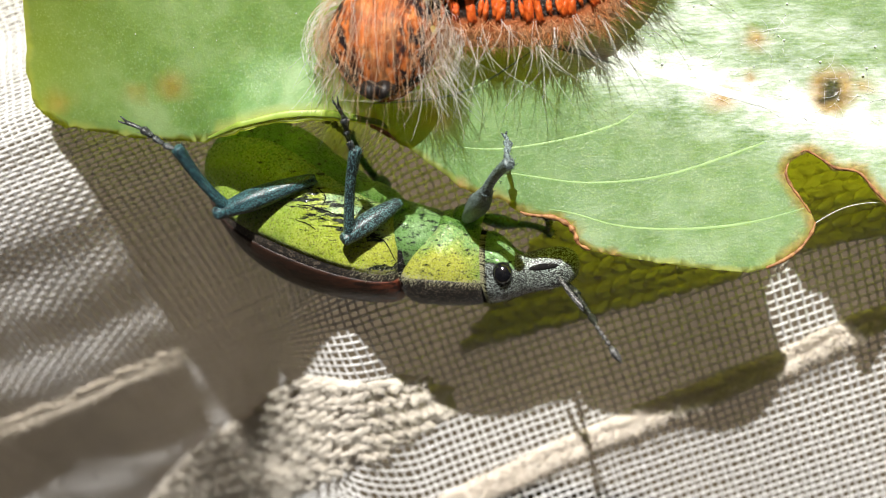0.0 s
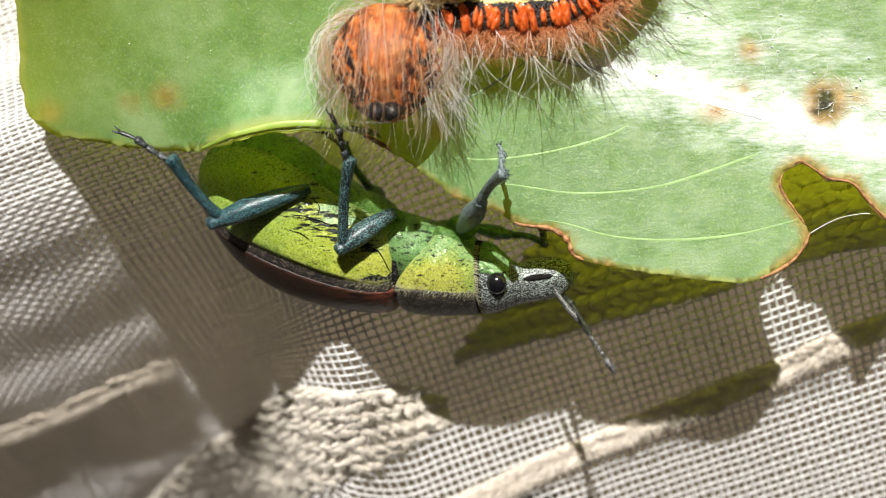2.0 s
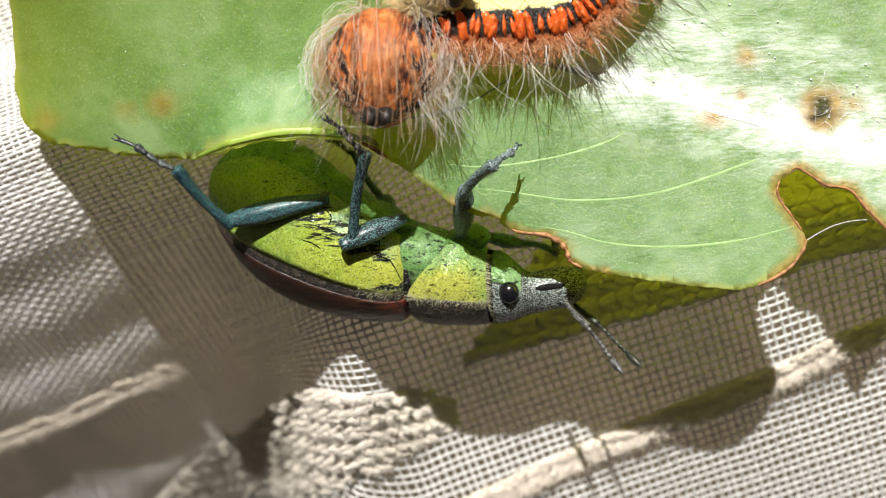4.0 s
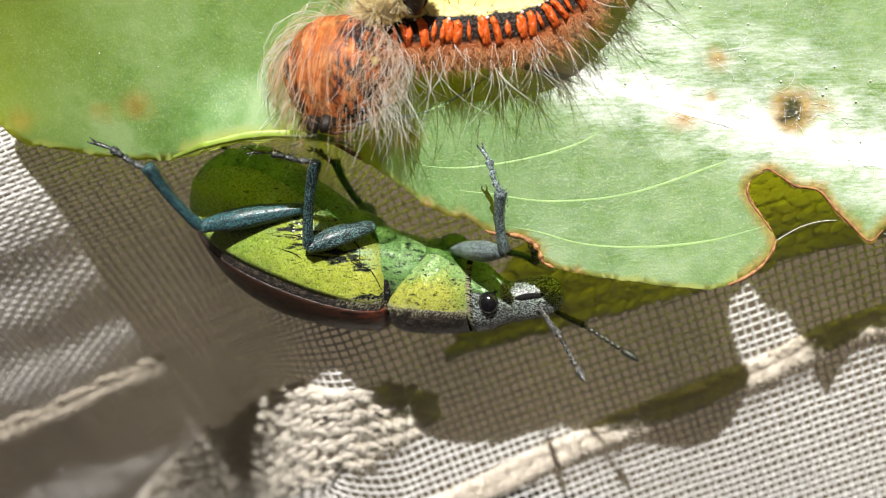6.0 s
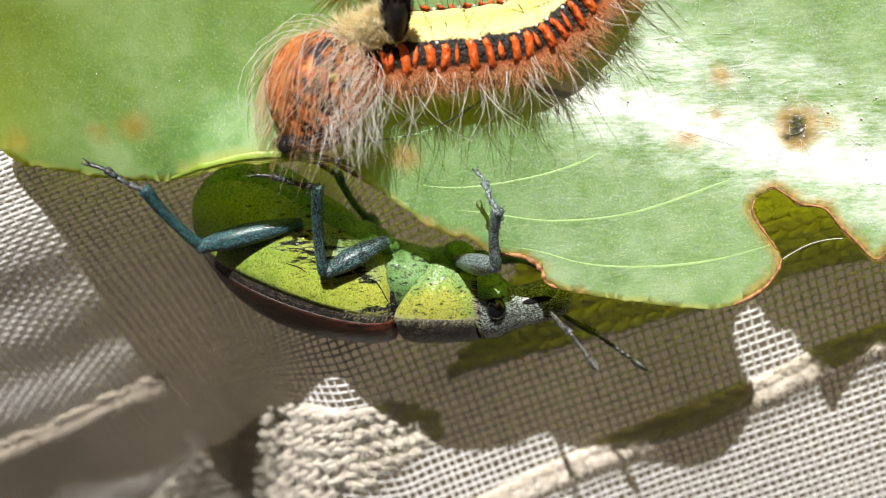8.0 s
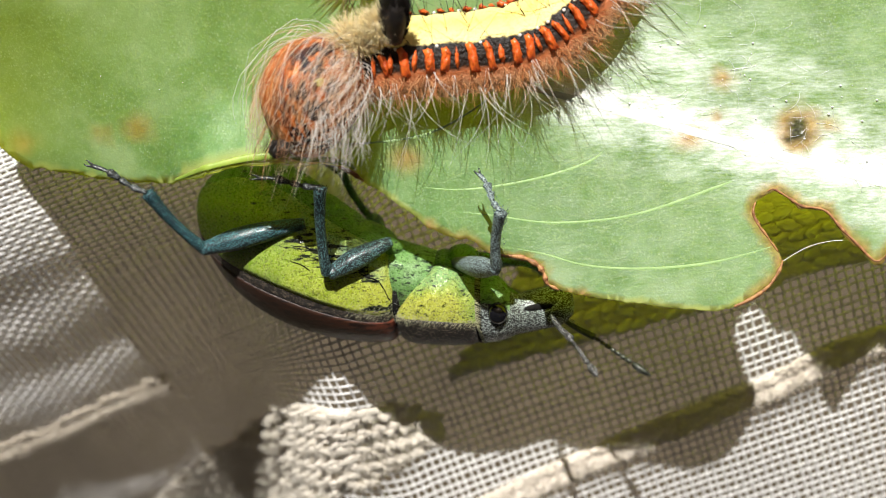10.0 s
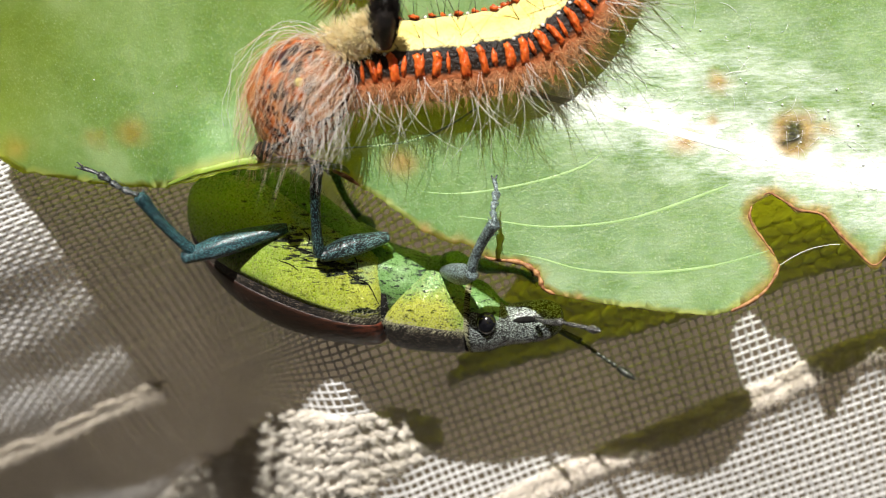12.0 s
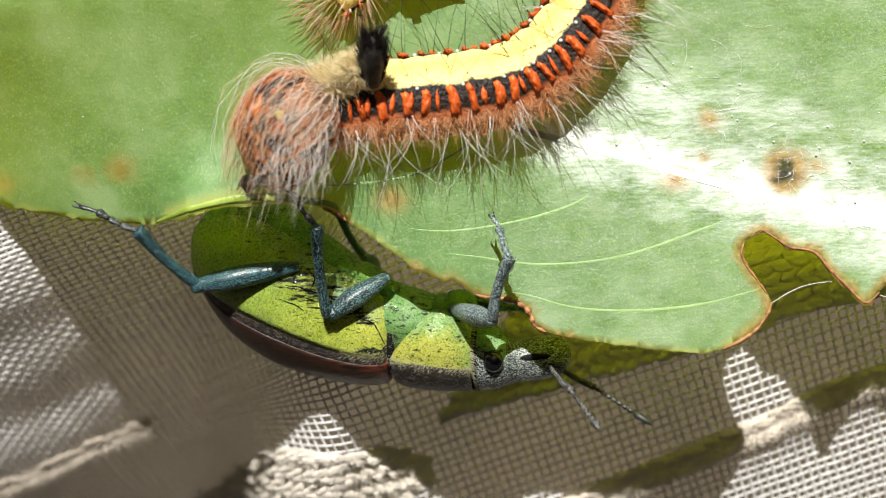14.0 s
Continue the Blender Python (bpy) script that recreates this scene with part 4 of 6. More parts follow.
    coxa.ball((2.25, 1.85, 0.55), (0.55, 0.45, 0.5), 8, 14, 0.15, 2)
    part("fore_coxa", coxa, M_BELLY, thorax)
    coxa = Build()
    coxa.ball((-0.15, 2.30, 0.85), (0.52, 0.34, 0.42), 8, 14, 0.15, 1)
    part("middle_coxa", coxa, M_BELLY, weevil)
    K = 0.01806
    parts = {"weevil": weevil, "thorax": thorax, "head": head}
    for name, ln, r, m in (("hind", (187, 148, 115), 0.39, M_LEG), ("middle", (124, 171, 115), 0.37, M_LEG_MID), ("fore", (140, 122, 86), 0.36, M_LEG_PALE)):
        for piece, ob in zip(("femur", "tibia", "tarsus"), leg(weevil, name, [q * K for q in ln], r, m)):
            parts[f"{name}_{piece}"] = ob
    parts["antenna"] = antenna(weevil, "antenna", 185 * K, M_ANT)
    parts["far_antenna"] = antenna(weevil, "far_antenna", 205 * K, M_ANT_DARK)
    # legs of the far side, held still against the body
    for name, joints, r in (("far_hind", ((-3.2, 3.6, -1.2), (-5.0, 4.0, -2.0), (-5.4, 5.2, -0.8), (-6.4, 5.7, -0.2)), 0.33),
                            ("far_middle", ((-0.8, 2.9, -1.0), (-1.4, 3.4, -2.0), (-2.0, 4.9, -0.6), (-2.7, 5.3, 0.2)), 0.30),
                            ("far_fore", ((2.3, 2.0, -0.8), (3.6, 1.7, -1.36), (4.85, 1.35, -0.7), (4.75, 1.9, 0.6)), 0.26)):
        j = [Vector(p) for p in joints]
        made = leg(weevil, name, [(j[i + 1] - j[i]).length for i in range(3)], r, M_LEG)
        for ob, a, c in zip(made, j, j[1:]):
            ob.matrix_basis = Matrix.Translation(a * MM * WEEVIL_SIZE) @ (c - a).to_track_quat("X", "Z").to_matrix().to_4x4()
    return parts


# ---- caterpillar ----
SPINE = [(-3.2, 9.5, 0.95), (-1.2, 10.9, 0.95), (1.6, 11.9, 0.95), (4.0, 11.9, 0.95), (5.2, 11.0, 0.95), (5.1, 9.8, 0.95), (4.5, 8.6, 0.95),
         (3.7, 7.66, 0.95), (2.85, 7.05, 0.95), (1.9, 6.68, 0.95), (0.57, 6.48, 0.95), (-0.8, 6.36, 0.95), (-2.1, 6.22, 0.95), (-3.3, 5.9, 0.95)]


def build_caterpillar():
    cat = thing("caterpillar", "hairy caterpillar with yellow back stripe and orange warts", "caterpillar")
    line = smooth_path(SPINE, 12)
    total = len(line)
    segs, count = [], 13
    wart = Build()
    wart.ball((0, 0, 0), (0.115, 0.40, 0.13), 10, 12, 0.6, 1.0)
    wart.v = [(x * (1 + 0.9 * (abs(y) / 0.4) ** 3), y, z) for x, y, z in wart.v]
    wart_mesh = wart.mesh("wart", M_WART)
    small = Build()
    small.ball((0, 0, 0), (0.075, 0.30, 0.11), 10, 12, 0.6, 4.0)
    small_mesh = small.mesh("small_wart", M_WART)
    dot = Build()
    dot.ball((0, 0, 0), (0.06, 0.06, 0.055), 6, 8, 0.3, 1.0)
    dot_mesh = dot.mesh("pale_dot", M_DOT)

    def frame_at(i):
        i = max(1, min(total - 2, i))
        p = line[i]
        way = (line[i + 1] - line[i - 1]).normalized()
        inner = Vector((0, 0, 1)).cross(way).normalized() * -1.0
        dorsal = (Vector((0, 0, math.cos(radians(40)))) + inner * math.sin(radians(40))).normalized()
        out = way.cross(dorsal)
        if out.dot(inner) > 0:
            out = -out
        return p, way, dorsal, out

    def low(q, p):
        """The body is a little flattened on the leaf."""
        return Vector((q.x, q.y, p.z + (q.z - p.z) * 0.74))

    per = total / count
    for s in range(count):
        b = Build()
        i0, i1 = int(s * per) - 1, int((s + 1) * per) + 1
        rings = []
        steps = 12
        for q in range(steps + 1):
            t = q / steps
            fi = i0 + (i1 - i0) * t
            i = int(round(fi))
            taper = min(1.0, 0.62 + 0.30 * s, 0.80 + 0.10 * (count - s))
            r = 1.28 * taper * (0.90 + 0.12 * math.sin(math.pi * t) ** 0.6)
            p, way, dorsal, out = frame_at(i)
            p = p + way * (fi - i) * ((line[-1] - line[-2]).length)
            ring = []
            for k in range(40):
                a = 2 * math.pi * k / 40
                lump = 1 + 0.035 * noise.noise(Vector((a * 2.0, fi * 0.35, 2.0)))
                ring.append(low(p + (dorsal * math.cos(a) + out * math.sin(a)) * r * lump, p))
                sa = (a if a <= math.pi else 2 * math.pi - a) / math.pi
                scallop = 0.022 * abs(math.sin(math.pi * 2 * t)) * max(0.0, 1 - abs(sa - 0.16) / 0.14)
                b.note("turn", sa - scallop)
            rings.append(ring)
        b.loft(rings)
        seg = part("segment", b, M_CAT, cat, "yellow-backed body ring with orange warts" if s > 2 else "tan hairy hind ring")
        segs.append(seg)
        r = 1.28 * min(1.0, 0.62 + 0.30 * s, 0.80 + 0.10 * (count - s))
        for m, (fr, data) in enumerate(((0.14, wart_mesh), (0.38, small_mesh), (0.62, wart_mesh), (0.86, small_mesh))):
            for side in (1, -1):
                i = int(i0 + (i1 - i0) * fr)
                a = side * radians(54)
                p, way, dorsal, out = frame_at(i)
                nrm = dorsal * math.cos(a) + out * math.sin(a)
                tan = nrm.cross(way)
                mt = Matrix((way, tan, nrm)).transposed().to_4x4()
                ob = part("wart", data, M_WART, seg)
                g = rng.uniform(0.8, 1.15)
                ob.matrix_basis = Matrix.Translation(low(p + nrm * (r * 1.01), p) * MM) @ mt @ Matrix.Rotation(rng.uniform(-0.2, 0.2), 4, 'Z') @ Matrix.Diagonal((rng.uniform(0.8, 1.3), g, rng.uniform(0.8, 1.2), 1))
                if m in (0, 2) and rng.random() < 0.6:
                    a2 = side * radians(35)
                    nrm = dorsal * math.cos(a2) + out * math.sin(a2)
                    d = part("pale_dot", dot_mesh, M_DOT, seg)
                    d.matrix_basis = Matrix.Translation(low(frame_at(i + 2)[0] + nrm * (r * 1.02), p) * MM)
        pale, dark = Build(), Build()
        for k in range(5 if s > 3 else 13):
            # hairs spring in small bundles from each flank wart and droop apart
            i = int(rng.uniform(i0, i1))
            side = 1 if rng.random() < 0.8 else -1
            a = side * radians(rng.uniform(70, 112))
            p, way, dorsal, out = frame_at(i)
            nrm = dorsal * math.cos(a) + out * math.sin(a)
            root = low(p + nrm * r * 0.98, p)
            lean = way * rng.uniform(-0.32, 0.32) + Vector((0, 0, rng.uniform(-0.3, 0.08)))
            for h in range(rng.randint(2, 4)):
                d = out * side * 1.0 + nrm * 0.4 + lean + way * rng.uniform(-0.10, 0.10)
                pale.hair(root + way * rng.uniform(-0.06, 0.06), d, rng.uniform(1.0, 3.0), rng.uniform(0.010, 0.016),
                          way * rng.uniform(-1.2, 1.2) + Vector((0, 0, rng.uniform(-0.7, 0.1))), 8)
        fuzz = Build()
        for k in range(130):
            i = int(rng.uniform(i0, i1))
            a = (1 if rng.random() < 0.8 else -1) * radians(rng.uniform(72, 118))
            p, way, dorsal, out = frame_at(i)
            nrm = dorsal * math.cos(a) + out * math.sin(a)
            fuzz.hair(low(p + nrm * r * 0.97, p), nrm + way * rng.uniform(-0.5, 0.5) + Vector((0, 0, 0.2)), rng.uniform(0.25, 0.95), 0.013, way * rng.uniform(-0.8, 0.8) + Vector((0, 0, -0.5)), 4)
        part("flank_fuzz", fuzz, M_FUZZ, seg, kind="stuff")
        for k in range(6):
            i = int(rng.uniform(i0, i1))
            a = radians(rng.uniform(-50, 50))
            p, way, dorsal, out = frame_at(i)
            nrm = dorsal * math.cos(a) + out * math.sin(a)
            dark.hair(low(p + nrm * r, p), nrm + way * rng.uniform(-0.7, 0.7) - out * 0.5, rng.uniform(1.2, 2.8), 0.013, (rng.uniform(-.4, .4), rng.uniform(-.2, .4), 0), 5)
        part("side_hairs", pale, M_HAIR_WHITE, seg, kind="stuff")
        part("back_hairs", dark, M_HAIR_DARK, seg, kind="stuff")
        if s == 0:
            fluff = Build()
            for k in range(420):
                d = Vector((rng.gauss(0, 1), rng.gauss(0, 1), rng.gauss(0, 1))).normalized()
                fluff.hair(line[3] + d * 1.0, d + Vector((-0.6, -0.2, 0)), rng.uniform(0.5, 1.3), 0.02, (0, -0.3, 0), 3)
            part("tail_fluff", fluff, M_HAIR_TAN, seg, kind="stuff")
    # prolegs hold the body on the leaf
    for i in (int(total * 0.30), int(total * 0.42), int(total * 0.54), int(total * 0.64)):
        p = line[i]
        b = Build()
        g = leaf_height(p.x, p.y)
        b.tube([(p.x, p.y - 0.3, p.z - 0.9), (p.x, p.y - 0.5, (p.z + g) / 2 - 0.2), (p.x, p.y - 0.55, g)], [0.5, 0.4, 0.32], 10)
        part("proleg", b, M_TAN, cat)
    # cream collar fluff, black hair pencil
    for s, rr, at, material, n, ln in ((count - 1, 0.62, (-3.05, 6.62, 2.0), M_CREAM, 800, 0.80), (count - 2, 0.55, (-2.35, 6.95, 2.4), M_CREAM, 480, 0.65)):
        b = Build()
        c = Vector(at)
        b.ball(c, (0.75 * rr, 0.55 * rr, 0.6 * rr), 8, 14, 0.4, s)
        for k in range(n):
            d = Vector((rng.gauss(0, 1), rng.gauss(0, 1) + 0.4, rng.gauss(0, 1) + 0.3)).normalized()
            b.hair(c + Vector((d.x * 0.6 * rr, d.y * 0.45 * rr, d.z * 0.5 * rr)), d + Vector((-0.3, 0.2, 0)), rng.uniform(0.3, ln), 0.015, (rng.uniform(-.9, .9), 0, rng.uniform(-.6, .3)), 4)
        part("cream_fluff", b, M_CREAM, segs[s], "cream fluffy collar")
    b = Build()
    root, tip = Vector((-1.8, 6.55, 2.3)), Vector((-1.72, 7.75, 3.4))
    b.tube([root.lerp(tip, i / 10) for i in range(11)], [0.24, 0.26, 0.29, 0.32, 0.35, 0.37, 0.37, 0.34, 0.28, 0.18, 0.05], 14)
    for k in range(900):
        t = rng.random()
        a = rng.uniform(0, 2 * math.pi)
        d = Vector((math.cos(a), 0.0, math.sin(a)))
        r0 = 0.26 + 0.10 * math.sin(math.pi * min(1, t * 1.05))
        b.hair(root.lerp(tip, t) + d * r0 * 0.85, d * 0.55 + (tip - root).normalized() * 0.9, rng.uniform(0.22, 0.60), 0.017, (0, 0.3, 0.2), 3)
    for k in range(26):
        a = rng.uniform(0, 2 * math.pi)
        b.hair(root.lerp(tip, rng.uniform(0.6, 1.0)), Vector((math.cos(a) * 0.45, 0.9, 0.6 + math.sin(a) * 0.4)), rng.uniform(0.6, 1.5), 0.013, (rng.uniform(-.6, .6), 0, 0), 4)
    part("hair_pencil", b, M_BLACK, segs[count - 2], "upright black hair pencil")
    # head, facing along its own +z
    b = Build()
    rings, n = 26, 40
    out = []
    for i in range(rings + 1):
        th = math.pi * min(max(i / rings, 0.01), 0.99)
        ring = []
        for k in range(n):
            ph = 2 * math.pi * k / n
            d = Vector((math.sin(th) * math.sin(ph), math.cos(th), math.sin(th) * math.cos(ph)))
            cleft = 1 - 0.10 * math.exp(-(d.x / 0.12) ** 2) * max(0.0, d.z) * max(0.0, d.y + 0.5)
            taper = 1 - 0.20 * max(0.0, -d.y)
            ring.append((d.x * 1.74 * cleft * taper, d.y * 1.86 * cleft, d.z * 1.55 * cleft * taper))
            b.note("turn", min(1.0, 0.15 + 1.5 * abs(d.x) ** 1.2 + 0.5 * max(0.0, -d.y)))
        out.append(ring)
    b.loft(out)
    head = part("head", b, M_HEAD, cat, "glossy orange head with black mottling")
    face = Build()
    for k in range(330):
        d = Vector((rng.gauss(0, 1), rng.gauss(0.25, 1), rng.gauss(0.8, 1))).normalized()
        root = Vector((d.x * 1.72, d.y * 1.84, d.z * 1.53))
        down = Vector((0.25 * d.x, -1.0, 0.15))
        way = d * 0.45 + down * 1.0
        face.hair(root, way, rng.uniform(0.7, 1.9), rng.uniform(0.006, 0.011), down * 1.2 + d * -0.7 + Vector((rng.uniform(-0.4, 0.4), 0, 0)), 7)
    part("face_hairs", face, M_HAIR_TAN, head, kind="stuff")
    sweep = Build()
    for k in range(340):
        a = Vector((rng.gauss(0, 0.75), rng.uniform(0.1, 1.0), rng.uniform(-1.0, -0.1))).normalized()
        c = Vector((a.x * 1.3 + rng.gauss(0, 0.25), rng.uniform(-1.0, 0.1), rng.uniform(0.2, 1.0))).normalized()
        reach, lift = rng.uniform(0.55, 1.0), rng.uniform(0.06, 0.42)
        pts = []
        for i in range(8):
            t = i / 7 * reach
            d = a.lerp(c, t).normalized()
            pts.append(Vector((d.x * 1.74, d.y * 1.86, d.z * 1.56)) * (0.99 + lift * math.sin(t * 1.7)))
        r0 = rng.uniform(0.009, 0.015)
        sweep.tube(pts, [r0 * (1 - 0.8 * i / 7) for i in range(8)], 3)
    part("swept_hairs", sweep, M_HAIR_TAN, head, kind="stuff")
    white = Build()
    for k in range(110):
        # pale hairs bow over the crown
        a = Vector((rng.gauss(0, 0.8), rng.uniform(0.3, 1.0), rng.uniform(-0.8, 0.2))).normalized()
        c = Vector((a.x * 1.6 + rng.gauss(0, 0.3), rng.uniform(-1.0, -0.2), rng.uniform(0.3, 1.0))).normalized()
        reach, lift = rng.uniform(0.5, 0.95), rng.uniform(0.15, 0.5)
        pts = []
        for i in range(10):
            t = i / 9 * reach
            d = a.lerp(c, t).normalized()
            pts.append(Vector((d.x * 1.74, d.y * 1.86, d.z * 1.56)) * (0.98 + lift * math.sin(t * 2.2)))
        white.tube(pts, [0.016 * (1 - 0.7 * i / 9) for i in range(10)], 3)
    for k in range(150):
        side = 1 if rng.random() < 0.70 else -1
        root = Vector((side * rng.uniform(0.9, 2.0), rng.uniform(-1.3, 0.5), rng.uniform(-1.2, 0.6)))
        white.hair(root, (side * rng.uniform(0.2, 1.0), -1.0, rng.uniform(-0.1, 0.7)), rng.uniform(0.9, 2.3), rng.uniform(0.010, 0.016),
                   (rng.uniform(-1.0, 1.0), -0.6, rng.uniform(-0.8, 0.4)), 7)
    part("white_tuft", white, M_HAIR_WHITE, head, "long white side hairs", kind="stuff")
    lump = Build()
    lump.ball((1.55, 0.15, 0.55), (0.14, 0.14, 0.14), 10, 14, 0.5, 3)
    part("pollen_grain", lump, M_LUMP, head, "small yellow pollen lump")
    legs = Build()
    for k in range(60):
        x = rng.gauss(0, 0.28)
        legs.hair((x, -1.55, 0.75 + rng.uniform(-0.2, 0.3)), (x * 0.4, -1.0, 0.3), rng.uniform(0.2, 0.5), 0.02, (0, -0.2, 0.2), 3)
    part("mouth_bristles", legs, M_BLACK, head, kind="stuff")
    for side in (1, -1):
        m = Build()
        m.tube([(side * 0.25, -1.55, 0.75), (side * 0.22, -1.85, 0.85), (side * 0.1, -2.0, 0.85)], [0.24, 0.2, 0.06], 10)
        part("mandible", m, M_BLACK, head)
    return cat, segs, head


# ---- the place ----
TAPE_NEAR = [(-10.33, -8.38), (-8.6, -7.0), (-6.09, -5.6), (-4.17, -5.66), (-2.61, -5.58), (-1.15, -6.11), (-0.93, -7.1), (-3.06, -8.22), (-5.33, -9.55), (-9.11, -13.11), (-11.57, -14.87), (-16.17, -14.56), (-15.05, -12.15), (-12.74, -9.88)]
CORD_FAR = [(-23.38, -9.71), (-20.51, -8.62), (-17.46, -7.46), (-14.21, -5.95), (-12.82, -5.42)]
TAPE_SHADE = [(-0.61, -4.66), (0.43, -4.37), (4.61, -3.09), (8.59, -1.81), (11.75, -0.75), (15.70, 0.41), (15.19, 3.44), (8.61, 2.43), (3.04, 0.41), (1.01, -2.23)]
build_ground()
LYING = [
    build_net(),
    build_cord([(-3.14, -11.95), (-0.49, -10.40), (1.25, -9.55), (3.39, -8.49), (6.52, -7.02), (8.73, -5.98), (11.49, -4.75), (13.95, -3.46), (17.09, -2.30)], 1.12, "beige plied cotton cord sewn to the net", M_CORD),
    build_cord(CORD_FAR, 0.85, "greyish plied cotton cord lying on the slack net", M_CORD_GREY),
    build_tape(TAPE_NEAR, "cream cotton tape of thick knitted stitches on the net", 9, 0.34, (0.46, 0.18, 0.050), 1.0),
    build_tape(TAPE_SHADE, "cotton tape of knitted stitches in the leaf's green shade", 16, 0.40, (0.50, 0.24, 0.10), 7.0),
]
build_leaf()
build_silk()
Build.size = WEEVIL_SIZE
WEEVIL = build_weevil()
Build.size = 1.0
CATERPILLAR, SEGMENTS, CAT_HEAD = build_caterpillar()


# ---- movement ----
def weevil_rows():
    rows = {}
    rows['weevil'] = [
        (0, pose(-0.002446, -0.001747, -0.002800, 0.0, -9.0, 1.2)),
        (1, pose(-0.002439, -0.001747, -0.002800, 0.0, -9.0, 1.2)),
        (2, pose(-0.002443, -0.001750, -0.002800, 0.0, -9.0, 1.2)),
        (2.7, pose(-0.002441, -0.001755, -0.002800, 0.0, -9.0, 1.2)),
        (4.9, pose(-0.001693, -0.002052, -0.002800, 0.0, -9.0, 1.1)),
        (5.1, pose(-0.001747, -0.002200, -0.002800, 0.0, -9.0, 1.1)),
        (5.3, pose(-0.001891, -0.002317, -0.002800, 0.0, -9.0, 1.1)),
        (5.5, pose(-0.001767, -0.002146, -0.002800, 0.0, -9.0, 0.8)),
        (6, pose(-0.001770, -0.002132, -0.002800, 0.0, -9.0, 1.0)),
        (6.5, pose(-0.001778, -0.002132, -0.002800, 0.0, -9.0, 1.0)),
        (7, pose(-0.001764, -0.002147, -0.002800, 0.0, -9.0, 0.7)),
        (7.5, pose(-0.001770, -0.002148, -0.002800, 0.0, -9.0, 0.7)),
        (8, pose(-0.001590, -0.001826, -0.002800, 0.0, -9.0, 2.3)),
        (8.2, pose(-0.001590, -0.001826, -0.002800, 0.0, -9.0, 2.3)),
        (10.5, pose(-0.001626, -0.001725, -0.002800, 0.0, -9.0, 0.9)),
        (11, pose(-0.001720, -0.001424, -0.002800, 0.0, -9.0, 2.8)),
        (11.5, pose(-0.001751, -0.001423, -0.002800, 0.0, -9.0, 1.7)),
        (12, pose(-0.001838, -0.001704, -0.002800, 0.0, -9.0, -0.7)),
        (12.2, pose(-0.001580, -0.001730, -0.002800, 0.0, -9.0, -0.9)),
        (12.5, pose(-0.001354, -0.001701, -0.002800, 0.0, -9.0, -0.5)),
        (12.7, pose(-0.001241, -0.001666, -0.002800, 0.0, -9.0, -0.6)),
        (13, pose(-0.001364, -0.001696, -0.002800, 0.0, -9.0, -0.5)),
        (13.5, pose(-0.001366, -0.001699, -0.002800, 0.0, -9.0, -0.5)),
        (14, pose(-0.001325, -0.001778, -0.002800, 0.0, -9.0, -0.2)),
    ]
    rows['front'] = [
        (0, pose(0.000000, 0.000000, 0.000000, 0.0, -0.0, 1.4)),
        (1.0, pose(0.000000, 0.000000, 0.000000, 0.0, -0.0, 1.4)),
        (2.0, pose(0.000000, 0.000000, 0.000000, 0.0, -0.0, 1.4)),
        (2.7, pose(0.000000, 0.000000, 0.000000, 0.0, -0.0, 1.4)),
        (4.9, pose(0.000000, 0.000000, 0.000000, 0.0, -0.0, 1.3)),
        (5.1, pose(0.000000, 0.000000, 0.000000, 0.0, -0.0, 1.3)),
        (5.3, pose(0.000000, 0.000000, 0.000000, 0.0, -0.0, 1.3)),
        (5.5, pose(0.000000, 0.000000, 0.000000, 0.0, -0.0, 1.0)),
        (6, pose(0.000000, 0.000000, 0.000000, 0.0, -0.0, 1.3)),
        (6.5, pose(0.000000, 0.000000, 0.000000, 0.0, -0.0, 1.3)),
        (7, pose(0.000000, 0.000000, 0.000000, 0.0, -0.0, 0.9)),
        (7.5, pose(0.000000, 0.000000, 0.000000, 0.0, -0.0, 0.9)),
        (8, pose(0.000000, 0.000000, 0.000000, 0.0, -0.0, 2.8)),
        (8.2, pose(0.000000, 0.000000, 0.000000, 0.0, -0.0, 2.8)),
        (10.5, pose(0.000000, 0.000000, 0.000000, 0.0, -0.0, 1.1)),
        (11, pose(0.000000, 0.000000, 0.000000, 0.0, -0.0, 3.4)),
        (11.5, pose(0.000000, 0.000000, 0.000000, 0.0, -0.0, 2.1)),
        (12, pose(0.000000, 0.000000, 0.000000, 0.0, -0.0, -0.8)),
        (12.2, pose(0.000000, 0.000000, 0.000000, 0.0, -0.0, -1.1)),
        (12.5, pose(0.000000, 0.000000, 0.000000, 0.0, -0.0, -0.6)),
        (12.7, pose(0.000000, 0.000000, 0.000000, 0.0, -0.0, -0.8)),
        (13, pose(0.000000, 0.000000, 0.000000, 0.0, -0.0, -0.6)),
        (13.5, pose(0.000000, 0.000000, 0.000000, 0.0, -0.0, -0.6)),
        (14, pose(0.000000, 0.000000, 0.000000, 0.0, -0.0, -0.3)),
    ]
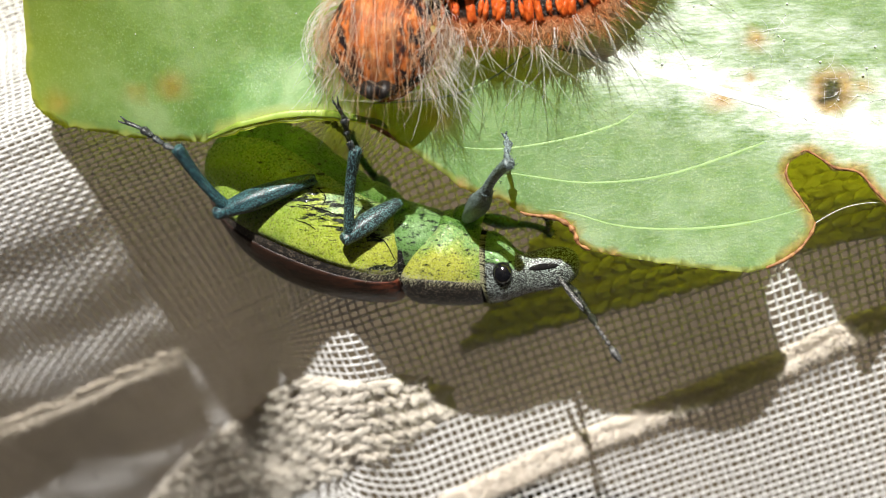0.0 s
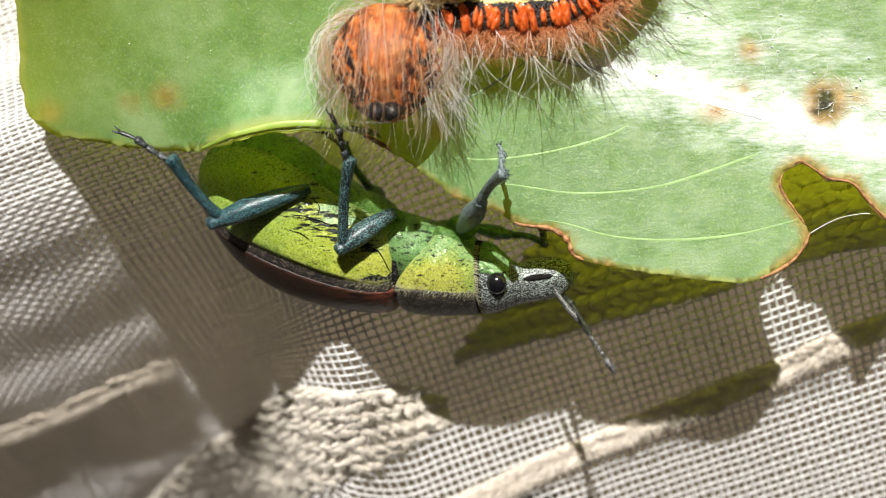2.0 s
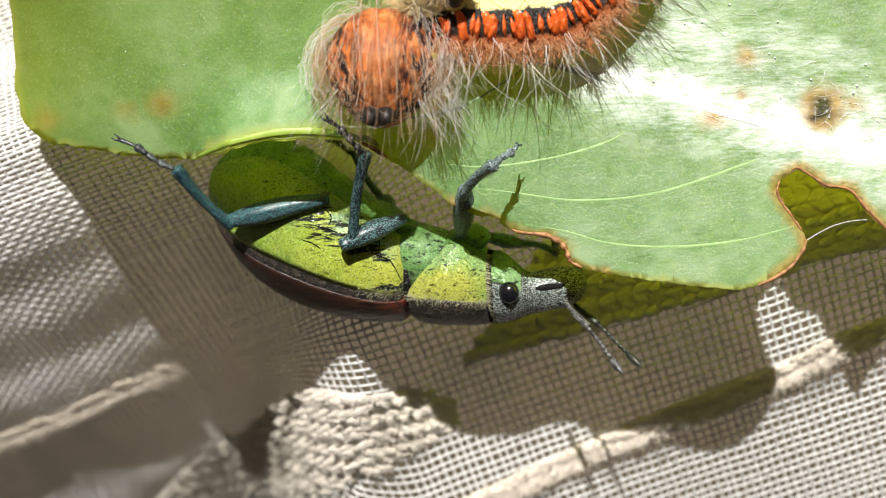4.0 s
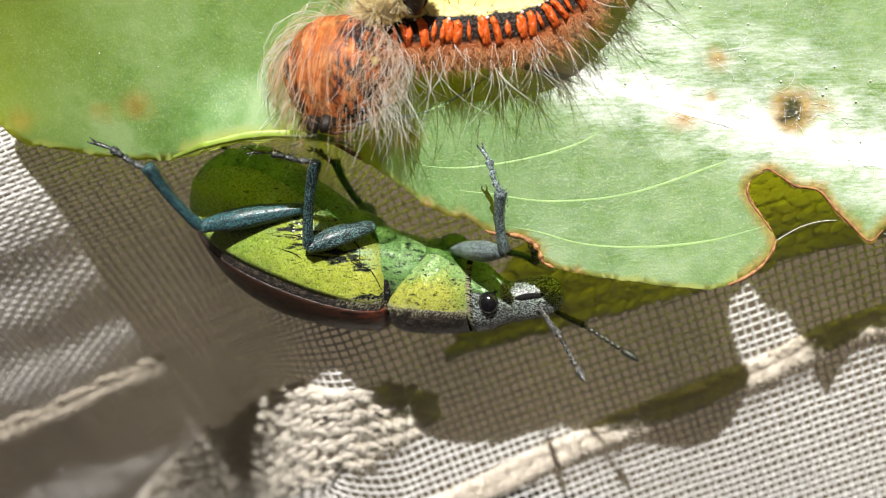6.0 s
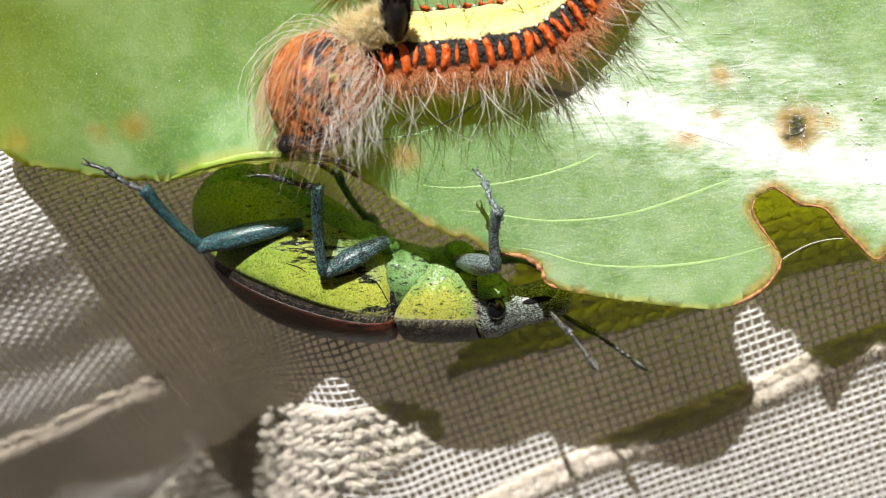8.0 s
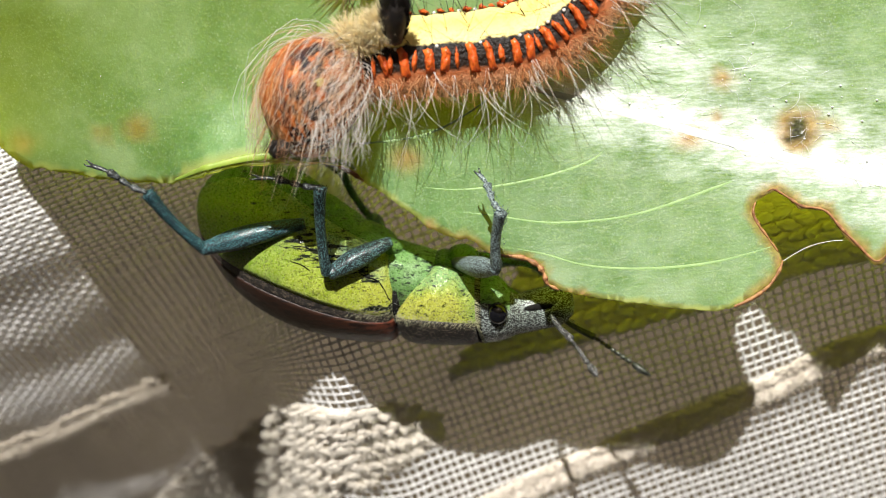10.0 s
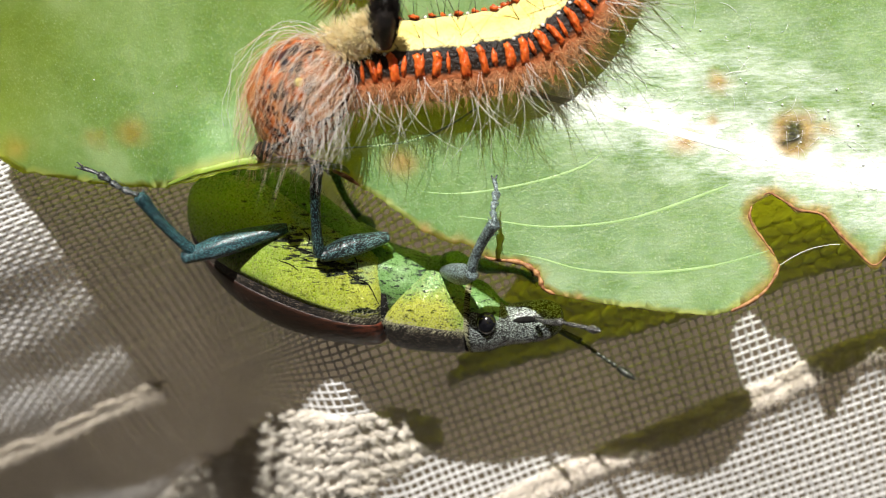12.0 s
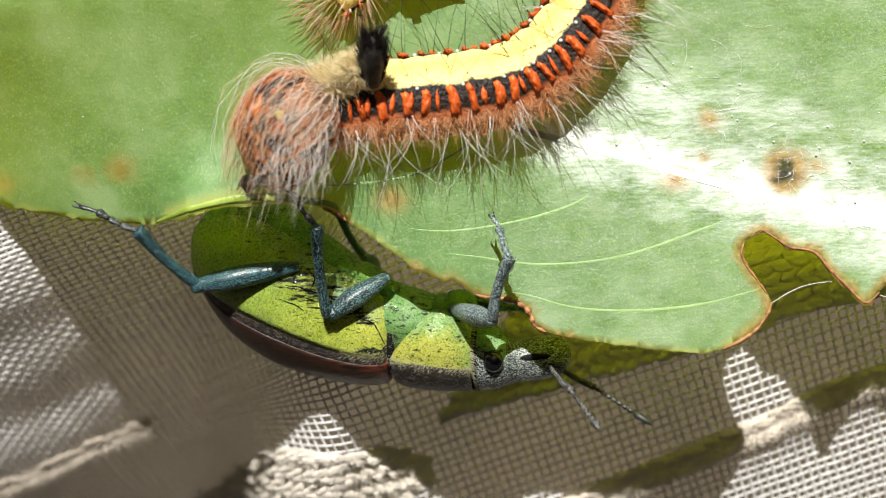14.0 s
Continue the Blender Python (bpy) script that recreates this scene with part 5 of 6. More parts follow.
    rows['hind_femur'] = [
        (0, pose(-0.002520, 0.003305, 0.002000, 0.0, -12.7, -160.5)),
        (1, pose(-0.002523, 0.003304, 0.002000, 0.0, -12.7, -160.5)),
        (2, pose(-0.002521, 0.003307, 0.002000, 0.0, -12.7, -160.5)),
        (2.7, pose(-0.002520, 0.003308, 0.002000, 0.0, -12.7, -160.4)),
        (4.9, pose(-0.002140, 0.003253, 0.002000, 0.0, -6.6, -172.0)),
        (5.1, pose(-0.002217, 0.003358, 0.002000, 0.0, -6.6, -172.0)),
        (5.3, pose(-0.002373, 0.003375, 0.002000, 0.0, -8.4, -170.7)),
        (5.5, pose(-0.002438, 0.003276, 0.002000, 0.0, -8.3, -170.4)),
        (6, pose(-0.002431, 0.003296, 0.002000, 0.0, -8.3, -170.8)),
        (6.5, pose(-0.002428, 0.003295, 0.002000, 0.0, -8.3, -170.8)),
        (7, pose(-0.002511, 0.003237, 0.002000, 0.0, -9.1, -170.7)),
        (7.5, pose(-0.002508, 0.003238, 0.002000, 0.0, -9.1, -170.7)),
        (8, pose(-0.002644, 0.003258, 0.002000, 0.0, -9.9, -168.8)),
        (8.2, pose(-0.002644, 0.003258, 0.002000, 0.0, -9.9, -168.8)),
        (10.5, pose(-0.002707, 0.003102, 0.002000, 0.0, -10.0, -166.3)),
        (11, pose(-0.002649, 0.002901, 0.002000, 0.0, -11.3, -168.3)),
        (11.5, pose(-0.002661, 0.002936, 0.002000, 0.0, -11.2, -165.5)),
        (12, pose(-0.002947, 0.003014, 0.002000, 0.0, -12.4, -162.7)),
        (12.2, pose(-0.002925, 0.003051, 0.002000, 0.0, -12.8, -165.8)),
        (12.5, pose(-0.003307, 0.003087, 0.002000, 0.0, -14.8, -166.3)),
        (12.7, pose(-0.003233, 0.003093, 0.002000, 0.0, -13.5, -166.2)),
        (13, pose(-0.003136, 0.003117, 0.002000, 0.0, -12.9, -166.7)),
        (13.5, pose(-0.003136, 0.003119, 0.002000, 0.0, -12.9, -166.6)),
        (14, pose(-0.002720, 0.003058, 0.002000, 0.0, -10.7, -168.8)),
    ]
    rows['hind_tibia'] = [
        (0, pose(-0.005288, 0.002328, 0.002660, 0.0, -35.2, 120.1)),
        (1, pose(-0.005284, 0.002328, 0.002660, 0.0, -35.1, 120.3)),
        (2, pose(-0.005287, 0.002326, 0.002660, 0.0, -35.1, 120.1)),
        (2.7, pose(-0.005286, 0.002324, 0.002660, 0.0, -35.0, 120.1)),
        (4.9, pose(-0.005652, 0.002761, 0.002412, 0.0, -35.4, 128.9)),
        (5.1, pose(-0.005730, 0.002863, 0.002412, 0.0, -35.8, 127.5)),
        (5.3, pose(-0.005784, 0.002819, 0.002508, 0.0, -33.7, 120.0)),
        (5.5, pose(-0.005852, 0.002701, 0.002504, 0.0, -34.3, 119.3)),
        (6, pose(-0.005849, 0.002740, 0.002506, 0.0, -34.1, 121.2)),
        (6.5, pose(-0.005851, 0.002740, 0.002506, 0.0, -34.2, 121.0)),
        (7, pose(-0.005859, 0.002688, 0.002543, 0.0, -34.0, 122.5)),
        (7.5, pose(-0.005860, 0.002687, 0.002543, 0.0, -34.0, 122.4)),
        (8, pose(-0.005880, 0.002619, 0.002578, 0.0, -34.2, 123.6)),
        (8.2, pose(-0.005880, 0.002619, 0.002578, 0.0, -34.2, 123.6)),
        (10.5, pose(-0.005901, 0.002320, 0.002580, 0.0, -34.1, 126.4)),
        (11, pose(-0.005706, 0.002270, 0.002625, 0.0, -34.5, 126.5)),
        (11.5, pose(-0.005699, 0.002152, 0.002620, 0.0, -34.4, 126.1)),
        (12, pose(-0.005793, 0.002130, 0.002657, 0.0, -34.4, 126.5)),
        (12.2, pose(-0.005765, 0.002332, 0.002665, 0.0, -34.9, 134.9)),
        (12.5, pose(-0.005901, 0.002455, 0.002708, 0.0, -35.2, 138.2)),
        (12.7, pose(-0.005987, 0.002416, 0.002682, 0.0, -35.0, 136.3)),
        (13, pose(-0.005975, 0.002446, 0.002669, 0.0, -35.0, 134.8)),
        (13.5, pose(-0.005977, 0.002444, 0.002669, 0.0, -35.0, 134.7)),
        (14, pose(-0.005866, 0.002435, 0.002603, 0.0, -34.3, 130.5)),
    ]
    rows['hind_tarsus'] = [
        (0, pose(-0.006336, 0.004136, 0.004134, 0.0, -8.3, 150.6)),
        (1, pose(-0.006342, 0.004137, 0.004134, 0.0, -8.3, 150.6)),
        (2, pose(-0.006338, 0.004138, 0.004134, 0.0, -8.3, 150.5)),
        (2.7, pose(-0.006339, 0.004143, 0.004134, 0.0, -8.3, 150.5)),
        (4.9, pose(-0.007110, 0.004567, 0.004060, 0.0, -8.3, 151.7)),
        (5.1, pose(-0.007142, 0.004705, 0.004087, 0.0, -8.3, 152.1)),
        (5.3, pose(-0.006899, 0.004749, 0.003996, 0.0, -8.3, 152.0)),
        (5.5, pose(-0.006861, 0.004497, 0.003912, 0.0, -7.6, 153.1)),
        (6, pose(-0.006951, 0.004558, 0.003947, 0.0, -8.4, 152.9)),
        (6.5, pose(-0.006941, 0.004556, 0.003947, 0.0, -8.4, 152.9)),
        (7, pose(-0.007055, 0.004560, 0.004041, 0.0, -8.3, 154.9)),
        (7.5, pose(-0.007049, 0.004562, 0.004041, 0.0, -8.3, 154.8)),
        (8, pose(-0.007100, 0.004457, 0.004075, 0.0, -8.3, 152.5)),
        (8.2, pose(-0.007101, 0.004457, 0.004075, 0.0, -8.3, 152.5)),
        (10.5, pose(-0.007236, 0.004128, 0.004103, 0.0, -8.2, 152.6)),
        (11, pose(-0.007029, 0.004054, 0.004152, 0.0, -8.2, 151.6)),
        (11.5, pose(-0.007024, 0.003966, 0.004156, 0.0, -8.2, 153.1)),
        (12, pose(-0.007137, 0.003945, 0.004205, 0.0, -8.2, 154.3)),
        (12.2, pose(-0.007335, 0.003905, 0.004217, 0.0, -8.1, 155.0)),
        (12.5, pose(-0.007557, 0.003935, 0.004273, 0.0, -8.1, 153.4)),
        (12.7, pose(-0.007593, 0.003953, 0.004239, 0.0, -8.1, 154.2)),
        (13, pose(-0.007539, 0.004022, 0.004221, 0.0, -8.1, 155.9)),
        (13.5, pose(-0.007538, 0.004024, 0.004221, 0.0, -8.1, 155.9)),
        (14, pose(-0.007320, 0.004138, 0.004134, 0.0, -8.2, 157.1)),
    ]
    rows['middle_femur'] = [
        (0, pose(0.000250, 0.002492, 0.001700, 0.0, -20.0, -144.3)),
        (1, pose(0.000245, 0.002492, 0.001700, 0.0, -20.0, -144.2)),
        (2, pose(0.000248, 0.002493, 0.001700, 0.0, -20.0, -144.2)),
        (2.7, pose(0.000246, 0.002497, 0.001700, 0.0, -19.9, -144.1)),
        (4.9, pose(0.000189, 0.002649, 0.001700, 0.0, -22.2, -162.3)),
        (5.1, pose(0.000206, 0.002471, 0.001700, 0.0, -22.8, -157.9)),
        (5.3, pose(0.000056, 0.002297, 0.001700, 0.0, -19.3, -122.9)),
        (5.5, pose(-0.000184, 0.002774, 0.001700, 0.0, -18.2, -162.6)),
        (6, pose(-0.000180, 0.002687, 0.001700, 0.0, -17.9, -161.7)),
        (6.5, pose(-0.000176, 0.002687, 0.001700, 0.0, -17.9, -161.7)),
        (7, pose(-0.000264, 0.002640, 0.001700, 0.0, -18.2, -162.7)),
        (7.5, pose(-0.000262, 0.002642, 0.001700, 0.0, -18.2, -162.7)),
        (8, pose(0.000139, 0.002571, 0.001700, 0.0, -17.1, -153.4)),
        (8.2, pose(0.000139, 0.002571, 0.001700, 0.0, -17.1, -153.4)),
        (10.5, pose(0.000107, 0.002480, 0.001700, 0.0, -17.2, -151.4)),
        (11, pose(0.000143, 0.002283, 0.001700, 0.0, -18.0, -149.9)),
        (11.5, pose(0.000233, 0.002271, 0.001700, 0.0, -18.7, -139.3)),
        (12, pose(0.000343, 0.002750, 0.001700, 0.0, -17.6, -162.4)),
        (12.2, pose(0.000173, 0.002709, 0.001700, 0.0, -18.7, -155.5)),
        (12.5, pose(0.000075, 0.002630, 0.001700, 0.0, -17.2, -120.3)),
        (12.7, pose(-0.000046, 0.002551, 0.001700, 0.0, -20.0, -140.6)),
        (13, pose(0.000041, 0.002660, 0.001700, 0.0, -18.6, -147.4)),
        (13.5, pose(0.000042, 0.002661, 0.001700, 0.0, -18.6, -147.4)),
        (14, pose(0.000162, 0.002739, 0.001700, 0.0, -17.3, -144.9)),
    ]
    rows['middle_tibia'] = [
        (0, pose(-0.001315, 0.001366, 0.002400, 0.0, -27.5, 77.0)),
        (1, pose(-0.001317, 0.001365, 0.002400, 0.0, -27.6, 77.2)),
        (2, pose(-0.001316, 0.001367, 0.002400, 0.0, -27.5, 77.1)),
        (2.7, pose(-0.001318, 0.001367, 0.002400, 0.0, -27.5, 77.1)),
        (4.9, pose(-0.001443, 0.002129, 0.002400, 0.0, -24.5, 71.6)),
        (5.1, pose(-0.001336, 0.001843, 0.002400, 0.0, -25.3, 77.5)),
        (5.3, pose(-0.001031, 0.000614, 0.002400, 0.0, -28.9, 105.7)),
        (5.5, pose(-0.002212, 0.002140, 0.002400, 0.0, -27.6, 77.5)),
        (6, pose(-0.002241, 0.002007, 0.002400, 0.0, -28.4, 75.7)),
        (6.5, pose(-0.002238, 0.002007, 0.002400, 0.0, -28.4, 75.7)),
        (7, pose(-0.002291, 0.002010, 0.002400, 0.0, -29.0, 69.0)),
        (7.5, pose(-0.002290, 0.002010, 0.002400, 0.0, -28.9, 68.8)),
        (8, pose(-0.001897, 0.001552, 0.002400, 0.0, -28.4, 83.5)),
        (8.2, pose(-0.001898, 0.001553, 0.002400, 0.0, -28.4, 83.4)),
        (10.5, pose(-0.001873, 0.001399, 0.002400, 0.0, -28.5, 85.6)),
        (11, pose(-0.001717, 0.001202, 0.002400, 0.0, -28.1, 85.3)),
        (11.5, pose(-0.001336, 0.000923, 0.002400, 0.0, -29.9, 104.3)),
        (12, pose(-0.001765, 0.002083, 0.002400, 0.0, -27.4, 84.6)),
        (12.2, pose(-0.001715, 0.001850, 0.002400, 0.0, -29.6, 95.0)),
        (12.5, pose(-0.001064, 0.000680, 0.002400, 0.0, -32.1, 123.2)),
        (12.7, pose(-0.001529, 0.001331, 0.002400, 0.0, -28.3, 90.4)),
        (13, pose(-0.001708, 0.001540, 0.002400, 0.0, -29.6, 87.0)),
        (13.5, pose(-0.001707, 0.001541, 0.002400, 0.0, -29.5, 86.9)),
        (14, pose(-0.001678, 0.001447, 0.002400, 0.0, -28.2, 89.7)),
    ]
    rows['middle_tarsus'] = [
        (0, pose(-0.000727, 0.003906, 0.003760, 0.0, -43.5, 98.5)),
        (1, pose(-0.000739, 0.003906, 0.003762, 0.0, -43.5, 98.5)),
        (2, pose(-0.000732, 0.003911, 0.003761, 0.0, -43.5, 98.5)),
        (2.7, pose(-0.000734, 0.003920, 0.003761, 0.0, -43.5, 98.5)),
        (4.9, pose(-0.000525, 0.004895, 0.003728, 0.0, -45.4, 153.0)),
        (5.1, pose(-0.000716, 0.004643, 0.003758, 0.0, -13.0, 143.9)),
        (5.3, pose(-0.001779, 0.003271, 0.003927, 0.0, -14.0, 158.4)),
        (5.5, pose(-0.001593, 0.004933, 0.003897, 0.0, -14.5, 177.3)),
        (6, pose(-0.001559, 0.004683, 0.003892, 0.0, -14.4, 170.6)),
        (6.5, pose(-0.001555, 0.004683, 0.003891, 0.0, -14.4, 170.6)),
        (7, pose(-0.001346, 0.004468, 0.003858, 0.0, -14.4, 169.5)),
        (7.5, pose(-0.001334, 0.004471, 0.003856, 0.0, -14.4, 169.5)),
        (8, pose(-0.001582, 0.004296, 0.003895, 0.0, -14.4, 167.0)),
        (8.2, pose(-0.001582, 0.004294, 0.003895, 0.0, -14.4, 167.0)),
        (10.5, pose(-0.001660, 0.004167, 0.003908, 0.0, -14.5, 171.0)),
        (11, pose(-0.001491, 0.003961, 0.003881, 0.0, -14.4, 168.2)),
        (11.5, pose(-0.002004, 0.003551, 0.003962, 0.0, -14.1, 164.0)),
        (12, pose(-0.001495, 0.004934, 0.003882, 0.0, -30.5, 146.7)),
        (12.2, pose(-0.001955, 0.004576, 0.003954, 0.0, -37.0, 144.2)),
        (12.5, pose(-0.002495, 0.002871, 0.004040, 0.0, -51.4, 176.4)),
        (12.7, pose(-0.001548, 0.004099, 0.003890, 0.0, -46.7, 141.0)),
        (13, pose(-0.001572, 0.004166, 0.003894, 0.0, -42.8, 129.1)),
        (13.5, pose(-0.001567, 0.004171, 0.003893, 0.0, -42.8, 129.1)),
        (14, pose(-0.001663, 0.004261, 0.003908, 0.0, -42.7, 123.5)),
    ]
    rows['fore_femur'] = [
        (0, pose(0.002257, 0.001875, 0.000900, 0.0, -59.9, 38.4)),
        (1, pose(0.002249, 0.001875, 0.000900, 0.0, -60.0, 38.4)),
        (2, pose(0.002254, 0.001877, 0.000900, 0.0, -59.9, 38.4)),
        (2.7, pose(0.002253, 0.001883, 0.000900, 0.0, -59.9, 38.5)),
        (4.9, pose(0.001656, 0.002060, 0.000900, 0.0, -60.1, 89.2)),
        (5.1, pose(0.001677, 0.001974, 0.000900, 0.0, -65.1, 89.2)),
        (5.3, pose(0.002191, 0.001888, 0.000900, 0.0, -54.1, -16.4)),
        (5.5, pose(0.002344, 0.001807, 0.000900, 0.0, -33.6, 2.0)),
        (6, pose(0.002251, 0.001892, 0.000900, 0.0, -44.7, -3.4)),
        (6.5, pose(0.002255, 0.001892, 0.000900, 0.0, -44.6, -3.4)),
        (7, pose(0.002254, 0.001860, 0.000900, 0.0, -45.4, -0.4)),
        (7.5, pose(0.002258, 0.001861, 0.000900, 0.0, -45.3, -0.3)),
        (8, pose(0.002142, 0.001831, 0.000900, 0.0, -51.6, -8.2)),
        (8.2, pose(0.002142, 0.001831, 0.000900, 0.0, -51.6, -8.2)),
        (10.5, pose(0.002045, 0.001790, 0.000900, 0.0, -52.3, -7.4)),
        (11, pose(0.002065, 0.001797, 0.000900, 0.0, -55.0, -12.0)),
        (11.5, pose(0.001976, 0.001831, 0.000900, 0.0, -55.4, -5.4)),
        (12, pose(0.002010, 0.001651, 0.000900, 0.0, -61.2, -4.1)),
        (12.2, pose(0.002304, 0.001717, 0.000900, 0.0, -52.7, -23.6)),
        (12.5, pose(0.002198, 0.001716, 0.000900, 0.0, -48.8, -17.8)),
        (12.7, pose(0.002074, 0.001825, 0.000900, 0.0, -52.2, -19.7)),
        (13, pose(0.002154, 0.001745, 0.000900, 0.0, -54.3, -17.6)),
        (13.5, pose(0.002156, 0.001748, 0.000900, 0.0, -54.2, -17.5)),
        (14, pose(0.002083, 0.001730, 0.000900, 0.0, -52.1, -12.8)),
    ]
    rows['fore_tibia'] = [
        (0, pose(0.003204, 0.002624, 0.002986, 0.0, -55.0, 38.1)),
        (1, pose(0.003195, 0.002624, 0.002987, 0.0, -55.0, 38.2)),
        (2, pose(0.003200, 0.002628, 0.002986, 0.0, -55.0, 38.1)),
        (2.7, pose(0.003198, 0.002636, 0.002986, 0.0, -55.0, 38.2)),
        (4.9, pose(0.001674, 0.003399, 0.003228, 0.0, -41.6, 31.6)),
        (5.1, pose(0.001693, 0.003055, 0.003225, 0.0, -35.8, 39.2)),
        (5.3, pose(0.003594, 0.001474, 0.002924, 0.0, -4.8, 54.5)),
        (5.5, pose(0.004398, 0.001878, 0.002264, 0.0, -27.2, 88.1)),
        (6, pose(0.004194, 0.001777, 0.002829, 0.0, -36.1, 88.2)),
        (6.5, pose(0.004205, 0.001777, 0.002827, 0.0, -36.1, 88.2)),
        (7, pose(0.004160, 0.001848, 0.002834, 0.0, -36.5, 87.2)),
        (7.5, pose(0.004168, 0.001850, 0.002833, 0.0, -36.5, 87.2)),
        (8, pose(0.003714, 0.001604, 0.002905, 0.0, -39.8, 79.9)),
        (8.2, pose(0.003713, 0.001604, 0.002905, 0.0, -39.8, 79.9)),
        (10.5, pose(0.003596, 0.001589, 0.002923, 0.0, -38.8, 77.3)),
        (11, pose(0.003465, 0.001500, 0.002944, 0.0, -41.8, 69.3)),
        (11.5, pose(0.003387, 0.001698, 0.002957, 0.0, -46.8, 67.9)),
        (12, pose(0.003158, 0.001569, 0.002993, 0.0, -37.3, 58.7)),
        (12.2, pose(0.003704, 0.001104, 0.002906, 0.0, -6.1, 64.0)),
        (12.5, pose(0.003853, 0.001185, 0.002883, 0.0, -16.5, 72.9)),
        (12.7, pose(0.003558, 0.001293, 0.002929, 0.0, -14.3, 71.1)),
        (13, pose(0.003547, 0.001303, 0.002931, 0.0, -11.7, 69.1)),
        (13.5, pose(0.003550, 0.001307, 0.002931, 0.0, -11.7, 69.1)),
        (14, pose(0.003614, 0.001382, 0.002921, 0.0, -28.1, 70.7)),
    ]
    rows['fore_tarsus'] = [
        (0, pose(0.004221, 0.003422, 0.004832, 0.0, 49.0, 106.8)),
        (1, pose(0.004211, 0.003424, 0.004834, 0.0, 49.0, 106.8)),
        (2, pose(0.004217, 0.003427, 0.004833, 0.0, 49.0, 106.8)),
        (2.7, pose(0.004215, 0.003435, 0.004833, 0.0, 49.0, 106.8)),
        (4.9, pose(0.003109, 0.004282, 0.004722, 0.0, 48.3, 29.8)),
        (5.1, pose(0.003105, 0.004209, 0.004542, 0.0, 15.5, 52.6)),
        (5.3, pose(0.004895, 0.003295, 0.003113, 0.0, 15.3, 54.0)),
        (5.5, pose(0.004464, 0.003876, 0.003291, 0.0, 7.9, 104.0)),
        (6, pose(0.004251, 0.003593, 0.004154, 0.0, 6.4, 113.9)),
        (6.5, pose(0.004261, 0.003593, 0.004152, 0.0, 6.4, 113.9)),
        (7, pose(0.004248, 0.003656, 0.004171, 0.0, 5.9, 116.9)),
        (7.5, pose(0.004257, 0.003657, 0.004169, 0.0, 5.9, 116.9)),
        (8, pose(0.004018, 0.003306, 0.004344, 0.0, 22.0, 118.9)),
        (8.2, pose(0.004018, 0.003306, 0.004344, 0.0, 22.0, 118.9)),
        (10.5, pose(0.003981, 0.003299, 0.004335, 0.0, 18.7, 121.6)),
        (11, pose(0.004058, 0.003068, 0.004446, 0.0, 32.0, 123.9)),
        (11.5, pose(0.003968, 0.003127, 0.004597, 0.0, 31.9, 125.0)),
        (12, pose(0.004088, 0.003097, 0.004357, 0.0, 24.4, 94.5)),
        (12.2, pose(0.004683, 0.003112, 0.003146, 0.0, 13.5, 67.8)),
        (12.5, pose(0.004485, 0.003244, 0.003519, 0.0, 28.4, 116.8)),
        (12.7, pose(0.004264, 0.003352, 0.003484, 0.0, -41.7, 101.7)),
        (13, pose(0.004333, 0.003356, 0.003388, 0.0, -39.6, 108.5)),
        (13.5, pose(0.004336, 0.003361, 0.003387, 0.0, -39.6, 108.5)),
        (14, pose(0.004271, 0.003252, 0.003981, 0.0, 20.6, 115.1)),
    ]
    rows['antenna'] = [
        (0, pose(0.005280, -0.000050, 0.000916, 0.0, -9.9, -51.6)),
        (1, pose(0.005274, -0.000050, 0.000916, 0.0, -9.9, -51.6)),
        (2, pose(0.005278, -0.000047, 0.000916, 0.0, -9.9, -51.6)),
        (2.7, pose(0.005277, -0.000043, 0.000916, 0.0, -9.9, -51.6)),
        (4.9, pose(0.005139, -0.000114, 0.000916, 0.0, -41.8, -44.4)),
        (5.1, pose(0.005170, -0.000014, 0.000916, 0.0, -40.0, -48.8)),
        (5.3, pose(0.005046, 0.000086, 0.000916, 0.0, -37.7, -60.0)),
        (5.5, pose(0.005018, 0.000017, 0.000916, 0.0, -36.4, -51.7)),
        (6, pose(0.005109, -0.000013, 0.000916, 0.0, -37.1, -52.9)),
        (6.5, pose(0.005115, -0.000013, 0.000916, 0.0, -37.1, -52.9)),
        (7, pose(0.005107, -0.000021, 0.000916, 0.0, -39.4, -51.4)),
        (7.5, pose(0.005112, -0.000020, 0.000916, 0.0, -39.4, -51.4)),
        (8, pose(0.005201, 0.000038, 0.000916, 0.0, -47.7, -44.3)),
        (8.2, pose(0.005201, 0.000037, 0.000916, 0.0, -47.7, -44.3)),
        (10.5, pose(0.005162, -0.000023, 0.000916, 0.0, -47.9, -44.5)),
        (11, pose(0.005138, 0.000250, 0.000916, 0.0, -52.8, -13.2)),
        (11.5, pose(0.005250, 0.000159, 0.000916, 0.0, -60.4, 7.6)),
        (12, pose(0.005064, 0.000121, 0.000916, 0.0, -51.7, -2.0)),
        (12.2, pose(0.005362, -0.000068, 0.000916, 0.0, -45.5, -31.7)),
        (12.5, pose(0.005417, -0.000090, 0.000916, 0.0, -42.9, -23.4)),
        (12.7, pose(0.005480, 0.000031, 0.000916, 0.0, -30.6, 3.0)),
        (13, pose(0.005549, -0.000057, 0.000916, 0.0, -37.9, -9.5)),
        (13.5, pose(0.005551, -0.000054, 0.000916, 0.0, -37.9, -9.5)),
        (14, pose(0.005284, -0.000176, 0.000916, 0.0, -46.9, -43.4)),
    ]
